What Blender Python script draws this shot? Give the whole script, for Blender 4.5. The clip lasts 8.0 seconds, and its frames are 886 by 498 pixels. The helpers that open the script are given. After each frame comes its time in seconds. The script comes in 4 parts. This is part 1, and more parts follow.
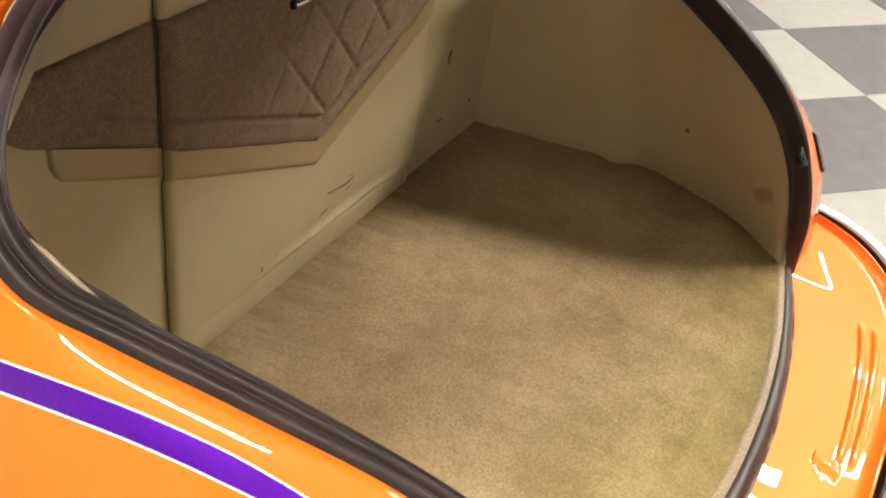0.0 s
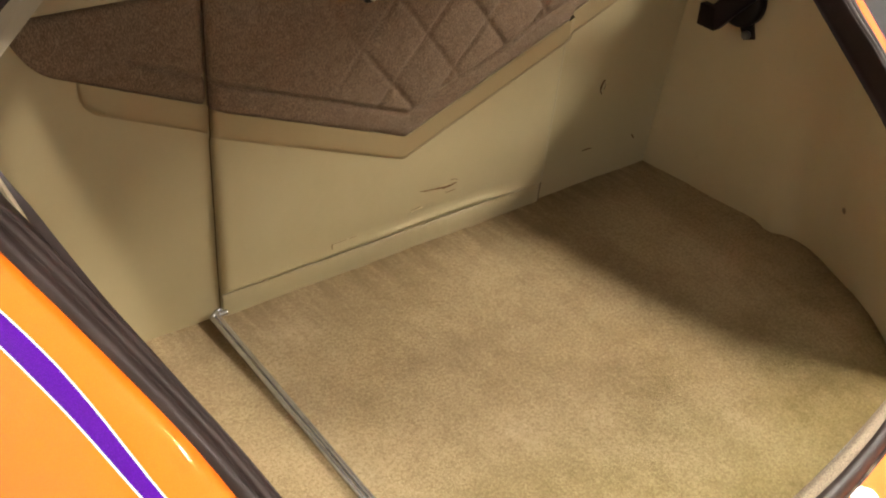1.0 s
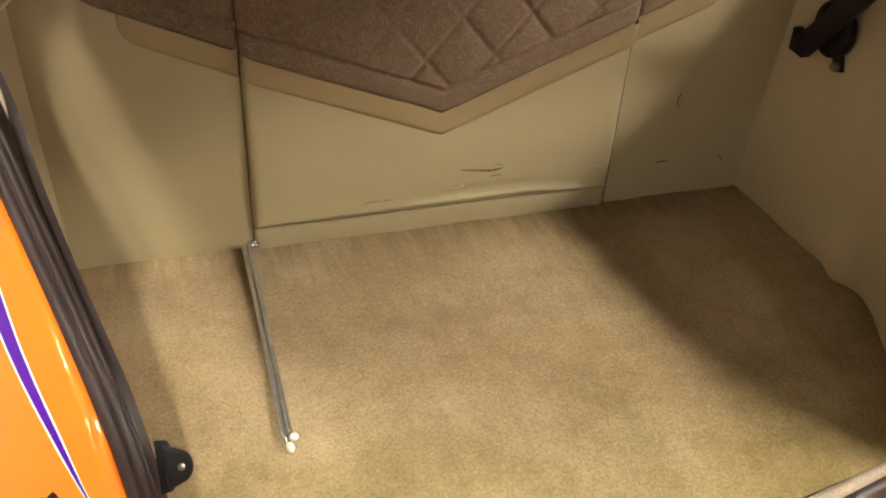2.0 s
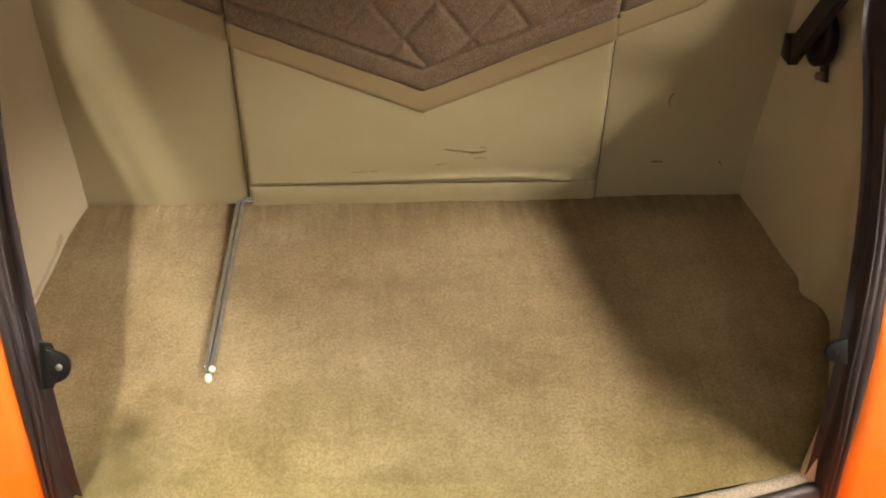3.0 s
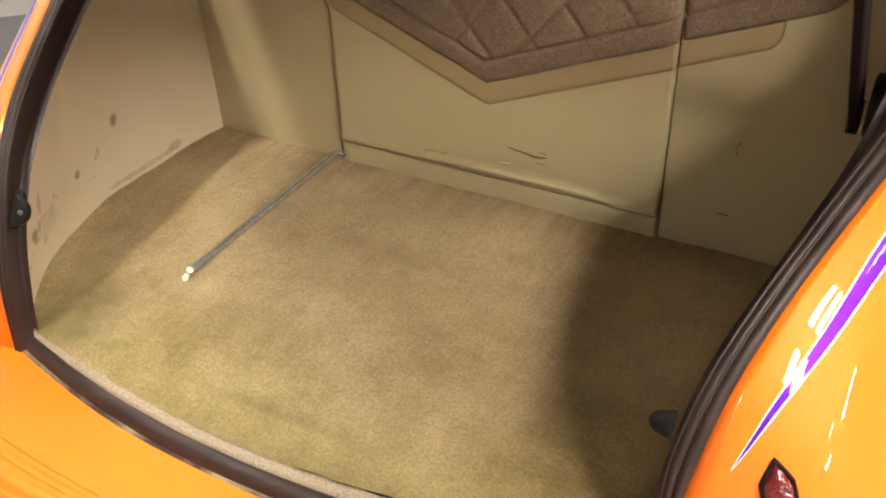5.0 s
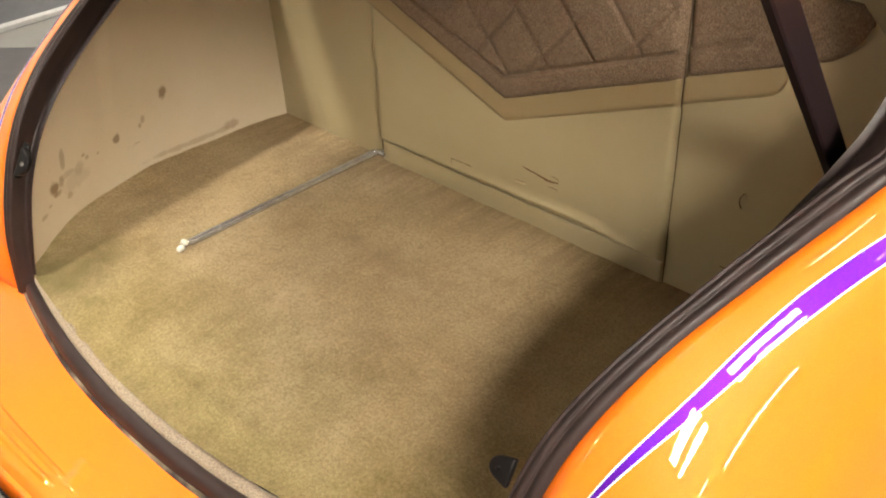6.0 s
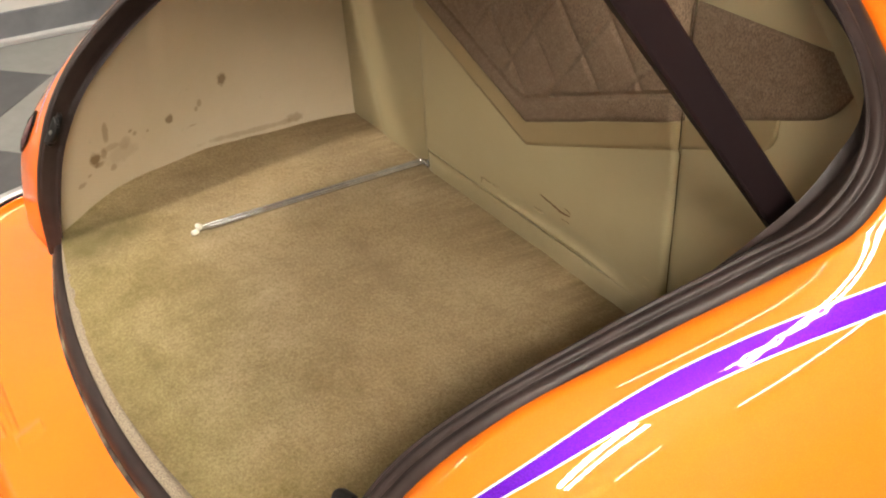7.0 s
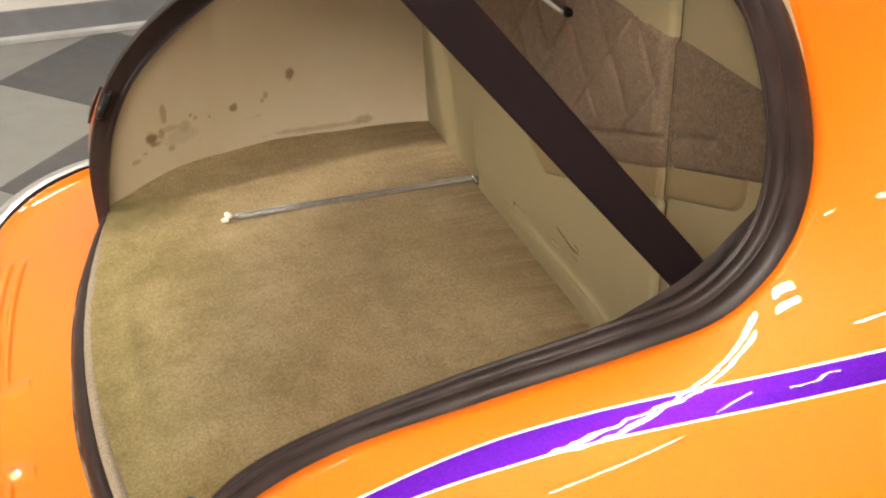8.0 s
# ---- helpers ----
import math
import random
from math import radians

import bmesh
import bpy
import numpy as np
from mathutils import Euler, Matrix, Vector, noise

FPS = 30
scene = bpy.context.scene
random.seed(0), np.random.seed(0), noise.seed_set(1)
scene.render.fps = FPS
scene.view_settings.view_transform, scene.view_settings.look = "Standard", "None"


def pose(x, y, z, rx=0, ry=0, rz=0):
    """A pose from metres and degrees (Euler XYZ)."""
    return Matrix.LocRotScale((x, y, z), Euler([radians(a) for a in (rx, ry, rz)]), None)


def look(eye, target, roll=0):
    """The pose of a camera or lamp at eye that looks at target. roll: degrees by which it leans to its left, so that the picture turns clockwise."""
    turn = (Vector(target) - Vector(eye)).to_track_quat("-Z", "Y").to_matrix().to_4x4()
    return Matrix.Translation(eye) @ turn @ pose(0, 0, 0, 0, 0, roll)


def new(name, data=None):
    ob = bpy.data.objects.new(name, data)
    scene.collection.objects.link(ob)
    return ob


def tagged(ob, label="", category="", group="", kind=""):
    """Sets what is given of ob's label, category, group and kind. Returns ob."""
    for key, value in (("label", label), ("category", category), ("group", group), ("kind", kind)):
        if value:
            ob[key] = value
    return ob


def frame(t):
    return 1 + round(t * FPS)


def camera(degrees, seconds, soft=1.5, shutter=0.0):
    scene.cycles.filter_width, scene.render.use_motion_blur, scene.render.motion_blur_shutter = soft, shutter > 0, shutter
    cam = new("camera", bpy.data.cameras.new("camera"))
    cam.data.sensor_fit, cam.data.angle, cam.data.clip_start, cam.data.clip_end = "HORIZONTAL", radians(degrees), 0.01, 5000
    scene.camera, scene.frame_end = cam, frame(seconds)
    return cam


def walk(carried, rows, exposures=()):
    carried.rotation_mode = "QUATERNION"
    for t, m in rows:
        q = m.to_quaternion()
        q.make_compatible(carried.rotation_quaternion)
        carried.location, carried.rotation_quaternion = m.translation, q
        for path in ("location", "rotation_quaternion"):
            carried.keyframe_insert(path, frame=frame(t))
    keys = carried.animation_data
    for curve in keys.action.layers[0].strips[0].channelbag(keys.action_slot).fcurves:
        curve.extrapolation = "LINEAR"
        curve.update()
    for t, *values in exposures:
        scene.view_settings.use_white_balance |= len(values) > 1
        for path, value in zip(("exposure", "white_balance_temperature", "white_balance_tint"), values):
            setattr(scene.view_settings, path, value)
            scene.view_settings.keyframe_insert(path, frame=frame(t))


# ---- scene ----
cam = camera(46.9, 8.0, soft=2.0)
PATH = [
    (0, (-0.941, -0.715, 1.498), (0.506, 0.025, 0.333), 4.9),
    (0.5, (-0.833, -0.875, 1.499), (0.417, 0.166, 0.336), 4.4),
    (1, (-0.68, -1.021, 1.5), (0.315, 0.269, 0.341), 3.5),
    (1.5, (-0.509, -1.143, 1.499), (0.244, 0.307, 0.345), 2.6),
    (1.7, (-0.445, -1.187, 1.511), (0.187, 0.308, 0.344), 2.5),
    (2.8, (-0.103, -1.373, 1.525), (0.048, 0.236, 0.346), 1.4),
    (3, (-0.041, -1.382, 1.522), (0.055, 0.233, 0.346), 0.8),
    (3.5, (0.094, -1.398, 1.515), (0.01, 0.225, 0.349), 0.8),
    (4, (0.236, -1.404, 1.506), (-0.05, 0.205, 0.352), 0.6),
    (5.5, (0.713, -1.219, 1.472), (-0.212, 0.157, 0.355), 0.2),
    (6, (0.832, -1.108, 1.468), (-0.265, 0.141, 0.356), 0.4),
    (6.5, (0.93, -1.011, 1.465), (-0.341, 0.066, 0.359), 0.6),
    (7, (0.996, -0.856, 1.463), (-0.375, 0.092, 0.358), 0.5),
    (7.5, (1.052, -0.711, 1.469), (-0.388, 0.12, 0.358), 0.4),
    (8, (1.083, -0.59, 1.46), (-0.478, 0.006, 0.36), 0.6),
]
walk(cam, [(t, look(eye, target, roll)) for t, eye, target, roll in PATH], exposures=[(0.0, -0.52), (0.8, -0.4), (2.2, -0.42), (3.2, -0.5), (6.0, -0.52), (7.0, -0.72), (8.0, -0.79)])

# ---- light ----
world = bpy.data.worlds.new("world")
scene.world = world
world.use_nodes = True
world.node_tree.nodes["Background"].inputs[0].default_value = (0.9, 0.95, 1.0, 1)
world.node_tree.nodes["Background"].inputs[1].default_value = 0.01
# ceiling panels: x, y, length, width, strength of the tubes
# (-1.8, 0.9), (-2.0, 2.7) are unseen fills added; (-0.7, -3.4) is boosted as fill
LIGHTS = [(2.6, -2.3, 0.17, 0.8, 450.0), (2.95, -2.3, 0.17, 0.8, 450.0), (2.6, -1.1, 0.17, 0.6, 450.0), (2.95, -1.1, 0.17, 0.6, 450.0), (-0.9, -1.5, 0.07, 0.5, 1050.0), (-0.7, -3.4, 0.15, 0.6, 130.0), (2.6, 1.6, 0.3, 1.2, 6.0),
          (-1.8, 0.9, 0.3, 1.2, 110.0), (-2.0, 2.7, 0.3, 1.2, 120.0), (2.6, -4.4, 0.3, 1.2, 6.0), (-0.75, -4.6, 0.3, 1.2, 14.0), (5.8, -1.3, 0.15, 1.0, 160.0), (5.8, 1.6, 0.3, 1.2, 6.0), (5.6, -3.6, 0.15, 1.0, 160.0),
          (1.12, -1.15, 0.045, 0.6, 60.0), (1.25, -0.25, 0.045, 0.5, 60.0), (0.0, -1.25, 0.04, 0.8, 40.0), (3.5, -0.1, 0.08, 0.7, 160.0), (4.8, -2.4, 0.1, 0.4, 110.0)]
CX = 0.018            # middle of the boot opening
FLOOR = 0.62          # boot floor above the garage floor


# ---- materials ----
def material(name, colour, rough=0.6, metal=0.0, coat=0.0, sheen=0.0):
    m = bpy.data.materials.new(name)
    m.use_nodes = True
    b = m.node_tree.nodes["Principled BSDF"]
    b.inputs["Base Color"].default_value = (*colour, 1)
    b.inputs["Roughness"].default_value = rough
    b.inputs["Metallic"].default_value = metal
    b.inputs["Coat Weight"].default_value = coat
    b.inputs["Coat Roughness"].default_value = 0.012
    b.inputs["Sheen Weight"].default_value = sheen
    return m


def nd(m, kind, **inputs):
    n = m.node_tree.nodes.new(kind)
    for k, v in inputs.items():
        n.inputs[k].default_value = v
    return n


def wire(m, a, out, b, inp):
    m.node_tree.links.new(a.outputs[out], b.inputs[inp])


def coords(m, scale=(1, 1, 1)):
    c = nd(m, "ShaderNodeTexCoord")
    mp = nd(m, "ShaderNodeMapping", Scale=scale)
    wire(m, c, "Object", mp, "Vector")
    return mp


def noise_node(m, vec, scale, detail=4.0, rough=0.6, distortion=0.0):
    n = nd(m, "ShaderNodeTexNoise", Scale=scale, Detail=detail, Roughness=rough, Distortion=distortion)
    wire(m, vec, "Vector", n, "Vector")
    return n


def ramp(m, src, out, stops):
    r = nd(m, "ShaderNodeValToRGB")
    e = r.color_ramp.elements
    while len(e) < len(stops):
        e.new(0.5)
    for el, (p, c) in zip(e, stops):
        el.position = p
        el.color = (*c, 1) if len(c) == 3 else c
    wire(m, src, out, r, "Fac")
    return r


def mix(m, fac, a, b, mode="MIX"):
    """Mix of two colours; each is a (node, socket) or a colour."""
    n = nd(m, "ShaderNodeMix")
    n.data_type, n.blend_type = "RGBA", mode
    for val, sock in ((fac, 0), (a, 6), (b, 7)):
        if isinstance(val, tuple) and len(val) == 2 and isinstance(val[1], str):
            m.node_tree.links.new(val[0].outputs[val[1]], n.inputs[sock])
        elif sock == 0:
            n.inputs[0].default_value = val
        else:
            n.inputs[sock].default_value = (*val, 1)
    return n


def bsdf(m):
    return m.node_tree.nodes["Principled BSDF"]


def colour_from(m, node, out):
    wire(m, node, out, bsdf(m), "Base Color")


def bump(m, node, out, strength, distance, before=None):
    b = nd(m, "ShaderNodeBump", Strength=strength, Distance=distance)
    wire(m, node, out, b, "Height")
    if before:
        wire(m, before, "Normal", b, "Normal")
    wire(m, b, "Normal", bsdf(m), "Normal")
    return b


def paint(name, colour, flake):
    """Car paint with fine metal flake under a clear coat."""
    m = material(name, colour, 0.5, 0.04, 1.0)
    bsdf(m).inputs["Specular IOR Level"].default_value = 0.17
    v = coords(m)
    vo = nd(m, "ShaderNodeTexVoronoi", Scale=1500.0)
    wire(m, v, "Vector", vo, "Vector")
    big = noise_node(m, v, 3.0)
    r = ramp(m, vo, "Color", [(0.4, colour), (1.0, flake)])
    glint = ramp(m, vo, "Color", [(0.86, (0.04,) * 3), (0.94, (0.85,) * 3)])
    wire(m, glint, "Color", bsdf(m), "Metallic")
    mx = mix(m, (big, "Fac"), (r, "Color"), tuple(c * 0.93 for c in colour))
    colour_from(m, mx, "Result")
    orange_peel = noise_node(m, v, 160.0, 2.0)
    bump(m, orange_peel, "Fac", 0.012, 0.001)
    return m


def vinyl(name, colour, dirty=0.25, stains=()):
    """Cream vinyl with fine grain, yellowing and stains of a given place and size."""
    m = material(name, colour, 0.42)
    v = coords(m)
    big = noise_node(m, v, 4.0, 5.0)
    fine = noise_node(m, v, 60.0, 4.0)
    r = ramp(m, big, "Fac", [(0.3, tuple(c * f for c, f in zip(colour, (0.9, 0.87, 0.8)))), (0.7, colour)])
    spots = ramp(m, fine, "Fac", [(0.66, (0, 0, 0)), (0.78, (1, 1, 1))])
    speck = nd(m, "ShaderNodeMath")
    speck.operation = "MULTIPLY"
    wire(m, spots, "Color", speck, 0)
    speck.inputs[1].default_value = dirty
    last = mix(m, (speck, "Value"), (r, "Color"), tuple(c * 0.6 for c in colour))
    warp = noise_node(m, v, 30.0, 5.0, 0.7)
    for (px, py, pz), (rx, ry, rz), depth, tone in stains:
        loc = nd(m, "ShaderNodeMapping", Location=(-px / rx, -py / ry, -pz / rz), Scale=(1 / rx, 1 / ry, 1 / rz))
        c = nd(m, "ShaderNodeTexCoord")
        wire(m, c, "Object", loc, "Vector")
        ln = nd(m, "ShaderNodeVectorMath")
        ln.operation = "LENGTH"
        wire(m, loc, "Vector", ln, 0)
        add = nd(m, "ShaderNodeMath")
        add.operation = "MULTIPLY_ADD"
        wire(m, warp, "Fac", add, 0)
        add.inputs[1].default_value = 2.2
        wire(m, ln, "Value", add, 2)
        sc = nd(m, "ShaderNodeMapRange")
        sc.inputs[1].default_value, sc.inputs[2].default_value = 1.7, 2.15
        sc.inputs[3].default_value, sc.inputs[4].default_value = depth, 0.0
        wire(m, add, "Value", sc, "Value")
        last = mix(m, (sc, "Result"), (last, "Result"), tone)
    colour_from(m, last, "Result")
    g = nd(m, "ShaderNodeTexVoronoi", Scale=770.0)
    wire(m, v, "Vector", g, "Vector")
    b = bump(m, g, "Distance", 0.12, 0.0006)
    soft = noise_node(m, v, 9.0, 3.0)
    bump(m, soft, "Fac", 0.25, 0.006, b)
    rr = ramp(m, big, "Fac", [(0.3, (0.36,) * 3), (0.7, (0.5,) * 3)])
    wire(m, rr, "Color", bsdf(m), "Roughness")
    return m


ORANGE = paint("orange_paint", (0.95, 0.185, 0.008), (1.0, 0.235, 0.017))
PURPLE = paint("purple_paint", (0.085, 0.003, 0.33), (0.18, 0.011, 0.6))
PURPLE.node_tree.links.remove(bsdf(PURPLE).inputs["Metallic"].links[0])
bsdf(PURPLE).inputs["Metallic"].default_value = 0.6
bsdf(PURPLE).inputs["Coat Weight"].default_value = 0.7
PINLINE = material("pale_pinstripe", (0.78, 0.88, 0.9), 0.3, 0.0, 1.0)

RUBBER = material("dark_rubber", (0.044, 0.021, 0.019), 0.42)
bsdf(RUBBER).inputs["Specular IOR Level"].default_value = 0.27
v = coords(RUBBER)
n1 = noise_node(RUBBER, v, 22.0, 6.0)
n2 = noise_node(RUBBER, v, 260.0, 3.0)
colour_from(RUBBER, ramp(RUBBER, n1, "Fac", [(0.35, (0.02, 0.0125, 0.0115)), (0.7, (0.036, 0.023, 0.021))]), "Color")
wire(RUBBER, ramp(RUBBER, n1, "Fac", [(0.3, (0.4,) * 3), (0.7, (0.52,) * 3)]), "Color", bsdf(RUBBER), "Roughness")
bump(RUBBER, n2, "Fac", 0.12, 0.001)

CARPET = material("tan_carpet", (0.3, 0.21, 0.1), 0.95)
bsdf(CARPET).inputs["Specular IOR Level"].default_value = 0.15
v = coords(CARPET)
near_wall = coords(CARPET, (9.0, 1.0, 1.0))
cloud = noise_node(CARPET, v, 9.0, 8.0, 0.68, 0.0)
patch = noise_node(CARPET, v, 2.6, 3.0, 0.5, 0.3)
pile = noise_node(CARPET, v, 800.0, 3.0, 0.7)
tuft = noise_node(CARPET, v, 240.0, 4.0, 0.75)
combed = noise_node(CARPET, near_wall, 7.0, 4.0, 0.6)
c1 = ramp(CARPET, cloud, "Fac", [(0.3, (0.325, 0.244, 0.15)), (0.5, (0.41, 0.32, 0.198)), (0.7, (0.48, 0.38, 0.243))])
c2 = ramp(CARPET, patch, "Fac", [(0.35, (0.84, 0.8, 0.72)), (0.6, (1, 1, 1))])
c3 = ramp(CARPET, pile, "Fac", [(0.3, (0.62, 0.59, 0.52)), (0.7, (1.2, 1.2, 1.2))])
c4 = ramp(CARPET, tuft, "Fac", [(0.34, (0.7, 0.67, 0.6)), (0.62, (1.1, 1.1, 1.1))])
x1 = mix(CARPET, 1.0, (c1, "Color"), (c2, "Color"), "MULTIPLY")
x2 = mix(CARPET, 0.85, (x1, "Result"), (c3, "Color"), "MULTIPLY")
x3 = mix(CARPET, 0.85, (x2, "Result"), (c4, "Color"), "MULTIPLY")
# darker brown strip along the foot of the back lining, and a stain in the middle
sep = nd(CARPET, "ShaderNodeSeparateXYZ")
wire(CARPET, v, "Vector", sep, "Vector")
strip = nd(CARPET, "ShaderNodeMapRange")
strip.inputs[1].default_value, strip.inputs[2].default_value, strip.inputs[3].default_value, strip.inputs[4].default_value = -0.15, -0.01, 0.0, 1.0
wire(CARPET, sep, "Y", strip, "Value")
back_tone = nd(CARPET, "ShaderNodeMath")
back_tone.operation = "MULTIPLY"
wire(CARPET, strip, "Result", back_tone, 0)
wire(CARPET, ramp(CARPET, combed, "Fac", [(0.34, (0.2,) * 3), (0.62, (0.75,) * 3)]), "Color", back_tone, 1)
x4 = mix(CARPET, (back_tone, "Value"), (x3, "Result"), (0.17, 0.115, 0.06))
spot = nd(CARPET, "ShaderNodeMapping", Location=(0.035 / 0.075, 0.245 / 0.05, 0), Scale=(1 / 0.075, 1 / 0.05, 0))
wire(CARPET, v, "Vector", spot, "Vector")
far = nd(CARPET, "ShaderNodeVectorMath")
far.operation = "LENGTH"
wire(CARPET, spot, "Vector", far, 0)
blot = nd(CARPET, "ShaderNodeMath")
blot.operation = "MULTIPLY_ADD"
wire(CARPET, cloud, "Fac", blot, 0)
blot.inputs[1].default_value = 2.0
wire(CARPET, far, "Value", blot, 2)
fade = nd(CARPET, "ShaderNodeMapRange")
fade.inputs[1].default_value, fade.inputs[2].default_value, fade.inputs[3].default_value, fade.inputs[4].default_value = 1.0, 2.0, 0.6, 0.0
wire(CARPET, blot, "Value", fade, "Value")
x5 = mix(CARPET, (fade, "Result"), (x4, "Result"), (0.17, 0.115, 0.06))
# darker patch in the front left corner, with a ragged border
corner = nd(CARPET, "ShaderNodeMapping", Location=(0.375 / 0.085, 0.56 / 0.08, 0), Scale=(1 / 0.085, 1 / 0.08, 0))
wire(CARPET, v, "Vector", corner, "Vector")
reach = nd(CARPET, "ShaderNodeVectorMath")
reach.operation = "LENGTH"
wire(CARPET, corner, "Vector", reach, 0)
ragged = nd(CARPET, "ShaderNodeMath")
ragged.operation = "MULTIPLY_ADD"
wire(CARPET, cloud, "Fac", ragged, 0)
ragged.inputs[1].default_value = 1.6
wire(CARPET, reach, "Value", ragged, 2)
corner_dark = nd(CARPET, "ShaderNodeMapRange")
corner_dark.inputs[1].default_value, corner_dark.inputs[2].default_value, corner_dark.inputs[3].default_value, corner_dark.inputs[4].default_value = 1.2, 2.0, 0.7, 0.0
wire(CARPET, ragged, "Value", corner_dark, "Value")
x5b = mix(CARPET, (corner_dark, "Result"), (x5, "Result"), (0.19, 0.15, 0.075))
# olive, darker pile towards the sill, with an uneven border
wander = nd(CARPET, "ShaderNodeMath")
wander.operation = "MULTIPLY_ADD"
wire(CARPET, cloud, "Fac", wander, 0)
wander.inputs[1].default_value = 0.42
wire(CARPET, sep, "Y", wander, 2)
front = nd(CARPET, "ShaderNodeMapRange")
front.inputs[1].default_value, front.inputs[2].default_value, front.inputs[3].default_value, front.inputs[4].default_value = -0.17, -0.4, 0.0, 0.85
wire(CARPET, wander, "Value", front, "Value")
x6a = mix(CARPET, (front, "Result"), (x5b, "Result"), (0.76, 0.795, 0.6), "MULTIPLY")
# lines where the pile was combed, front to back
lines = noise_node(CARPET, coords(CARPET, (55.0, 5.0, 1.0)), 1.0, 4.0, 0.65, 0.6)
comb = ramp(CARPET, lines, "Fac", [(0.34, (0.88, 0.87, 0.84)), (0.6, (1.03, 1.03, 1.03))])
x6 = mix(CARPET, 0.5, (x6a, "Result"), (comb, "Color"), "MULTIPLY")
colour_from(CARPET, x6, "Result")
b1 = bump(CARPET, pile, "Fac", 0.6, 0.003)
b2 = bump(CARPET, tuft, "Fac", 0.6, 0.003, b1)
bump(CARPET, cloud, "Fac", 0.2, 0.012, b2)

BINDING = material("woven_binding", (0.33, 0.25, 0.17), 0.9)
v = coords(BINDING)
w = noise_node(BINDING, v, 650.0, 3.0)
colour_from(BINDING, ramp(BINDING, w, "Fac", [(0.35, (0.17, 0.13, 0.09)), (0.65, (0.4, 0.325, 0.24))]), "Color")
bump(BINDING, w, "Fac", 0.6, 0.002)

TWEED = material("brown_tweed", (0.2, 0.125, 0.075), 0.92)
bsdf(TWEED).inputs["Specular IOR Level"].default_value = 0.15
bsdf(TWEED).inputs["Sheen Weight"].default_value = 0.12
bsdf(TWEED).inputs["Sheen Roughness"].default_value = 0.5
bsdf(TWEED).inputs["Sheen Tint"].default_value = (0.9, 0.7, 0.55, 1)
v = coords(TWEED, (1.0, 1.0, 0.35))
u = coords(TWEED)
t1 = noise_node(TWEED, v, 900.0, 3.0, 0.75)
t2 = noise_node(TWEED, u, 90.0, 4.0, 0.7)
t3 = noise_node(TWEED, u, 6.0, 4.0)
k1 = ramp(TWEED, t1, "Fac", [(0.34, (0.102, 0.069, 0.045)), (0.52, (0.18, 0.125, 0.083)), (0.7, (0.3, 0.222, 0.154))])
k2 = ramp(TWEED, t2, "Fac", [(0.3, (0.78, 0.76, 0.74)), (0.65, (1, 1, 1))])
k3 = ramp(TWEED, t3, "Fac", [(0.3, (0.85, 0.83, 0.82)), (0.65, (1, 1, 1))])
y1 = mix(TWEED, 1.0, (k1, "Color"), (k2, "Color"), "MULTIPLY")
y2 = mix(TWEED, 1.0, (y1, "Result"), (k3, "Color"), "MULTIPLY")
colour_from(TWEED, y2, "Result")
bump(TWEED, t1, "Fac", 0.5, 0.0018)

BROWN_STAIN = (0.175, 0.105, 0.04)
# one cream vinyl in three tones: each wall's light is put into its colour
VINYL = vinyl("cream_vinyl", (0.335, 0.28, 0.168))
# left copy: lighter and pinker for the light on it; the stains are real
VINYL_LEFT_LIT = vinyl("cream_vinyl_left_lit", (0.51, 0.425, 0.305), 0.3, [
    ((-0.54, -0.258, 0.744), (0.05, 0.0095, 0.013), 0.75, (0.13, 0.075, 0.028)),
    ((-0.528, -0.362, 0.704), (0.05, 0.0075, 0.0085), 0.75, (0.13, 0.075, 0.028)),
    ((-0.488, -0.482, 0.736), (0.06, 0.005, 0.022), 0.5, BROWN_STAIN),
    ((-0.476, -0.506, 0.692), (0.06, 0.012, 0.015), 0.9, (0.15, 0.085, 0.025)),
    ((-0.476, -0.5, 0.682), (0.06, 0.012, 0.006), 0.6, BROWN_STAIN),
    ((-0.482, -0.489, 0.697), (0.06, 0.006, 0.012), 0.55, BROWN_STAIN),
    ((-0.488, -0.478, 0.702), (0.06, 0.02, 0.006), 0.3, BROWN_STAIN),
    ((-0.505, -0.45, 0.697), (0.06, 0.012, 0.012), 0.22, BROWN_STAIN),
    ((-0.49, -0.475, 0.664), (0.06, 0.006, 0.006), 0.4, BROWN_STAIN),
    ((-0.51, -0.437, 0.714), (0.05, 0.004, 0.003), 0.6, BROWN_STAIN),
    ((-0.52, -0.405, 0.7), (0.05, 0.003, 0.003), 0.55, BROWN_STAIN),
    ((-0.47, -0.52, 0.672), (0.05, 0.006, 0.004), 0.5, BROWN_STAIN),
    ((-0.498, -0.459, 0.682), (0.06, 0.036, 0.019), 0.2, BROWN_STAIN),
    ((-0.51, -0.429, 0.706), (0.05, 0.005, 0.005), 0.5, BROWN_STAIN),
    ((-0.538, -0.303, 0.714), (0.05, 0.005, 0.008), 0.45, BROWN_STAIN),
    ((-0.538, -0.31, 0.704), (0.05, 0.003, 0.004), 0.5, BROWN_STAIN),
    ((-0.536, -0.32, 0.676), (0.05, 0.01, 0.003), 0.35, BROWN_STAIN),
    ((-0.46, -0.535, 0.663), (0.05, 0.01, 0.005), 0.45, BROWN_STAIN),
    ((-0.536, -0.21, 0.634), (0.05, 0.1, 0.006), 0.35, BROWN_STAIN),
    ((-0.534, -0.125, 0.638), (0.05, 0.018, 0.009), 0.45, BROWN_STAIN),
])
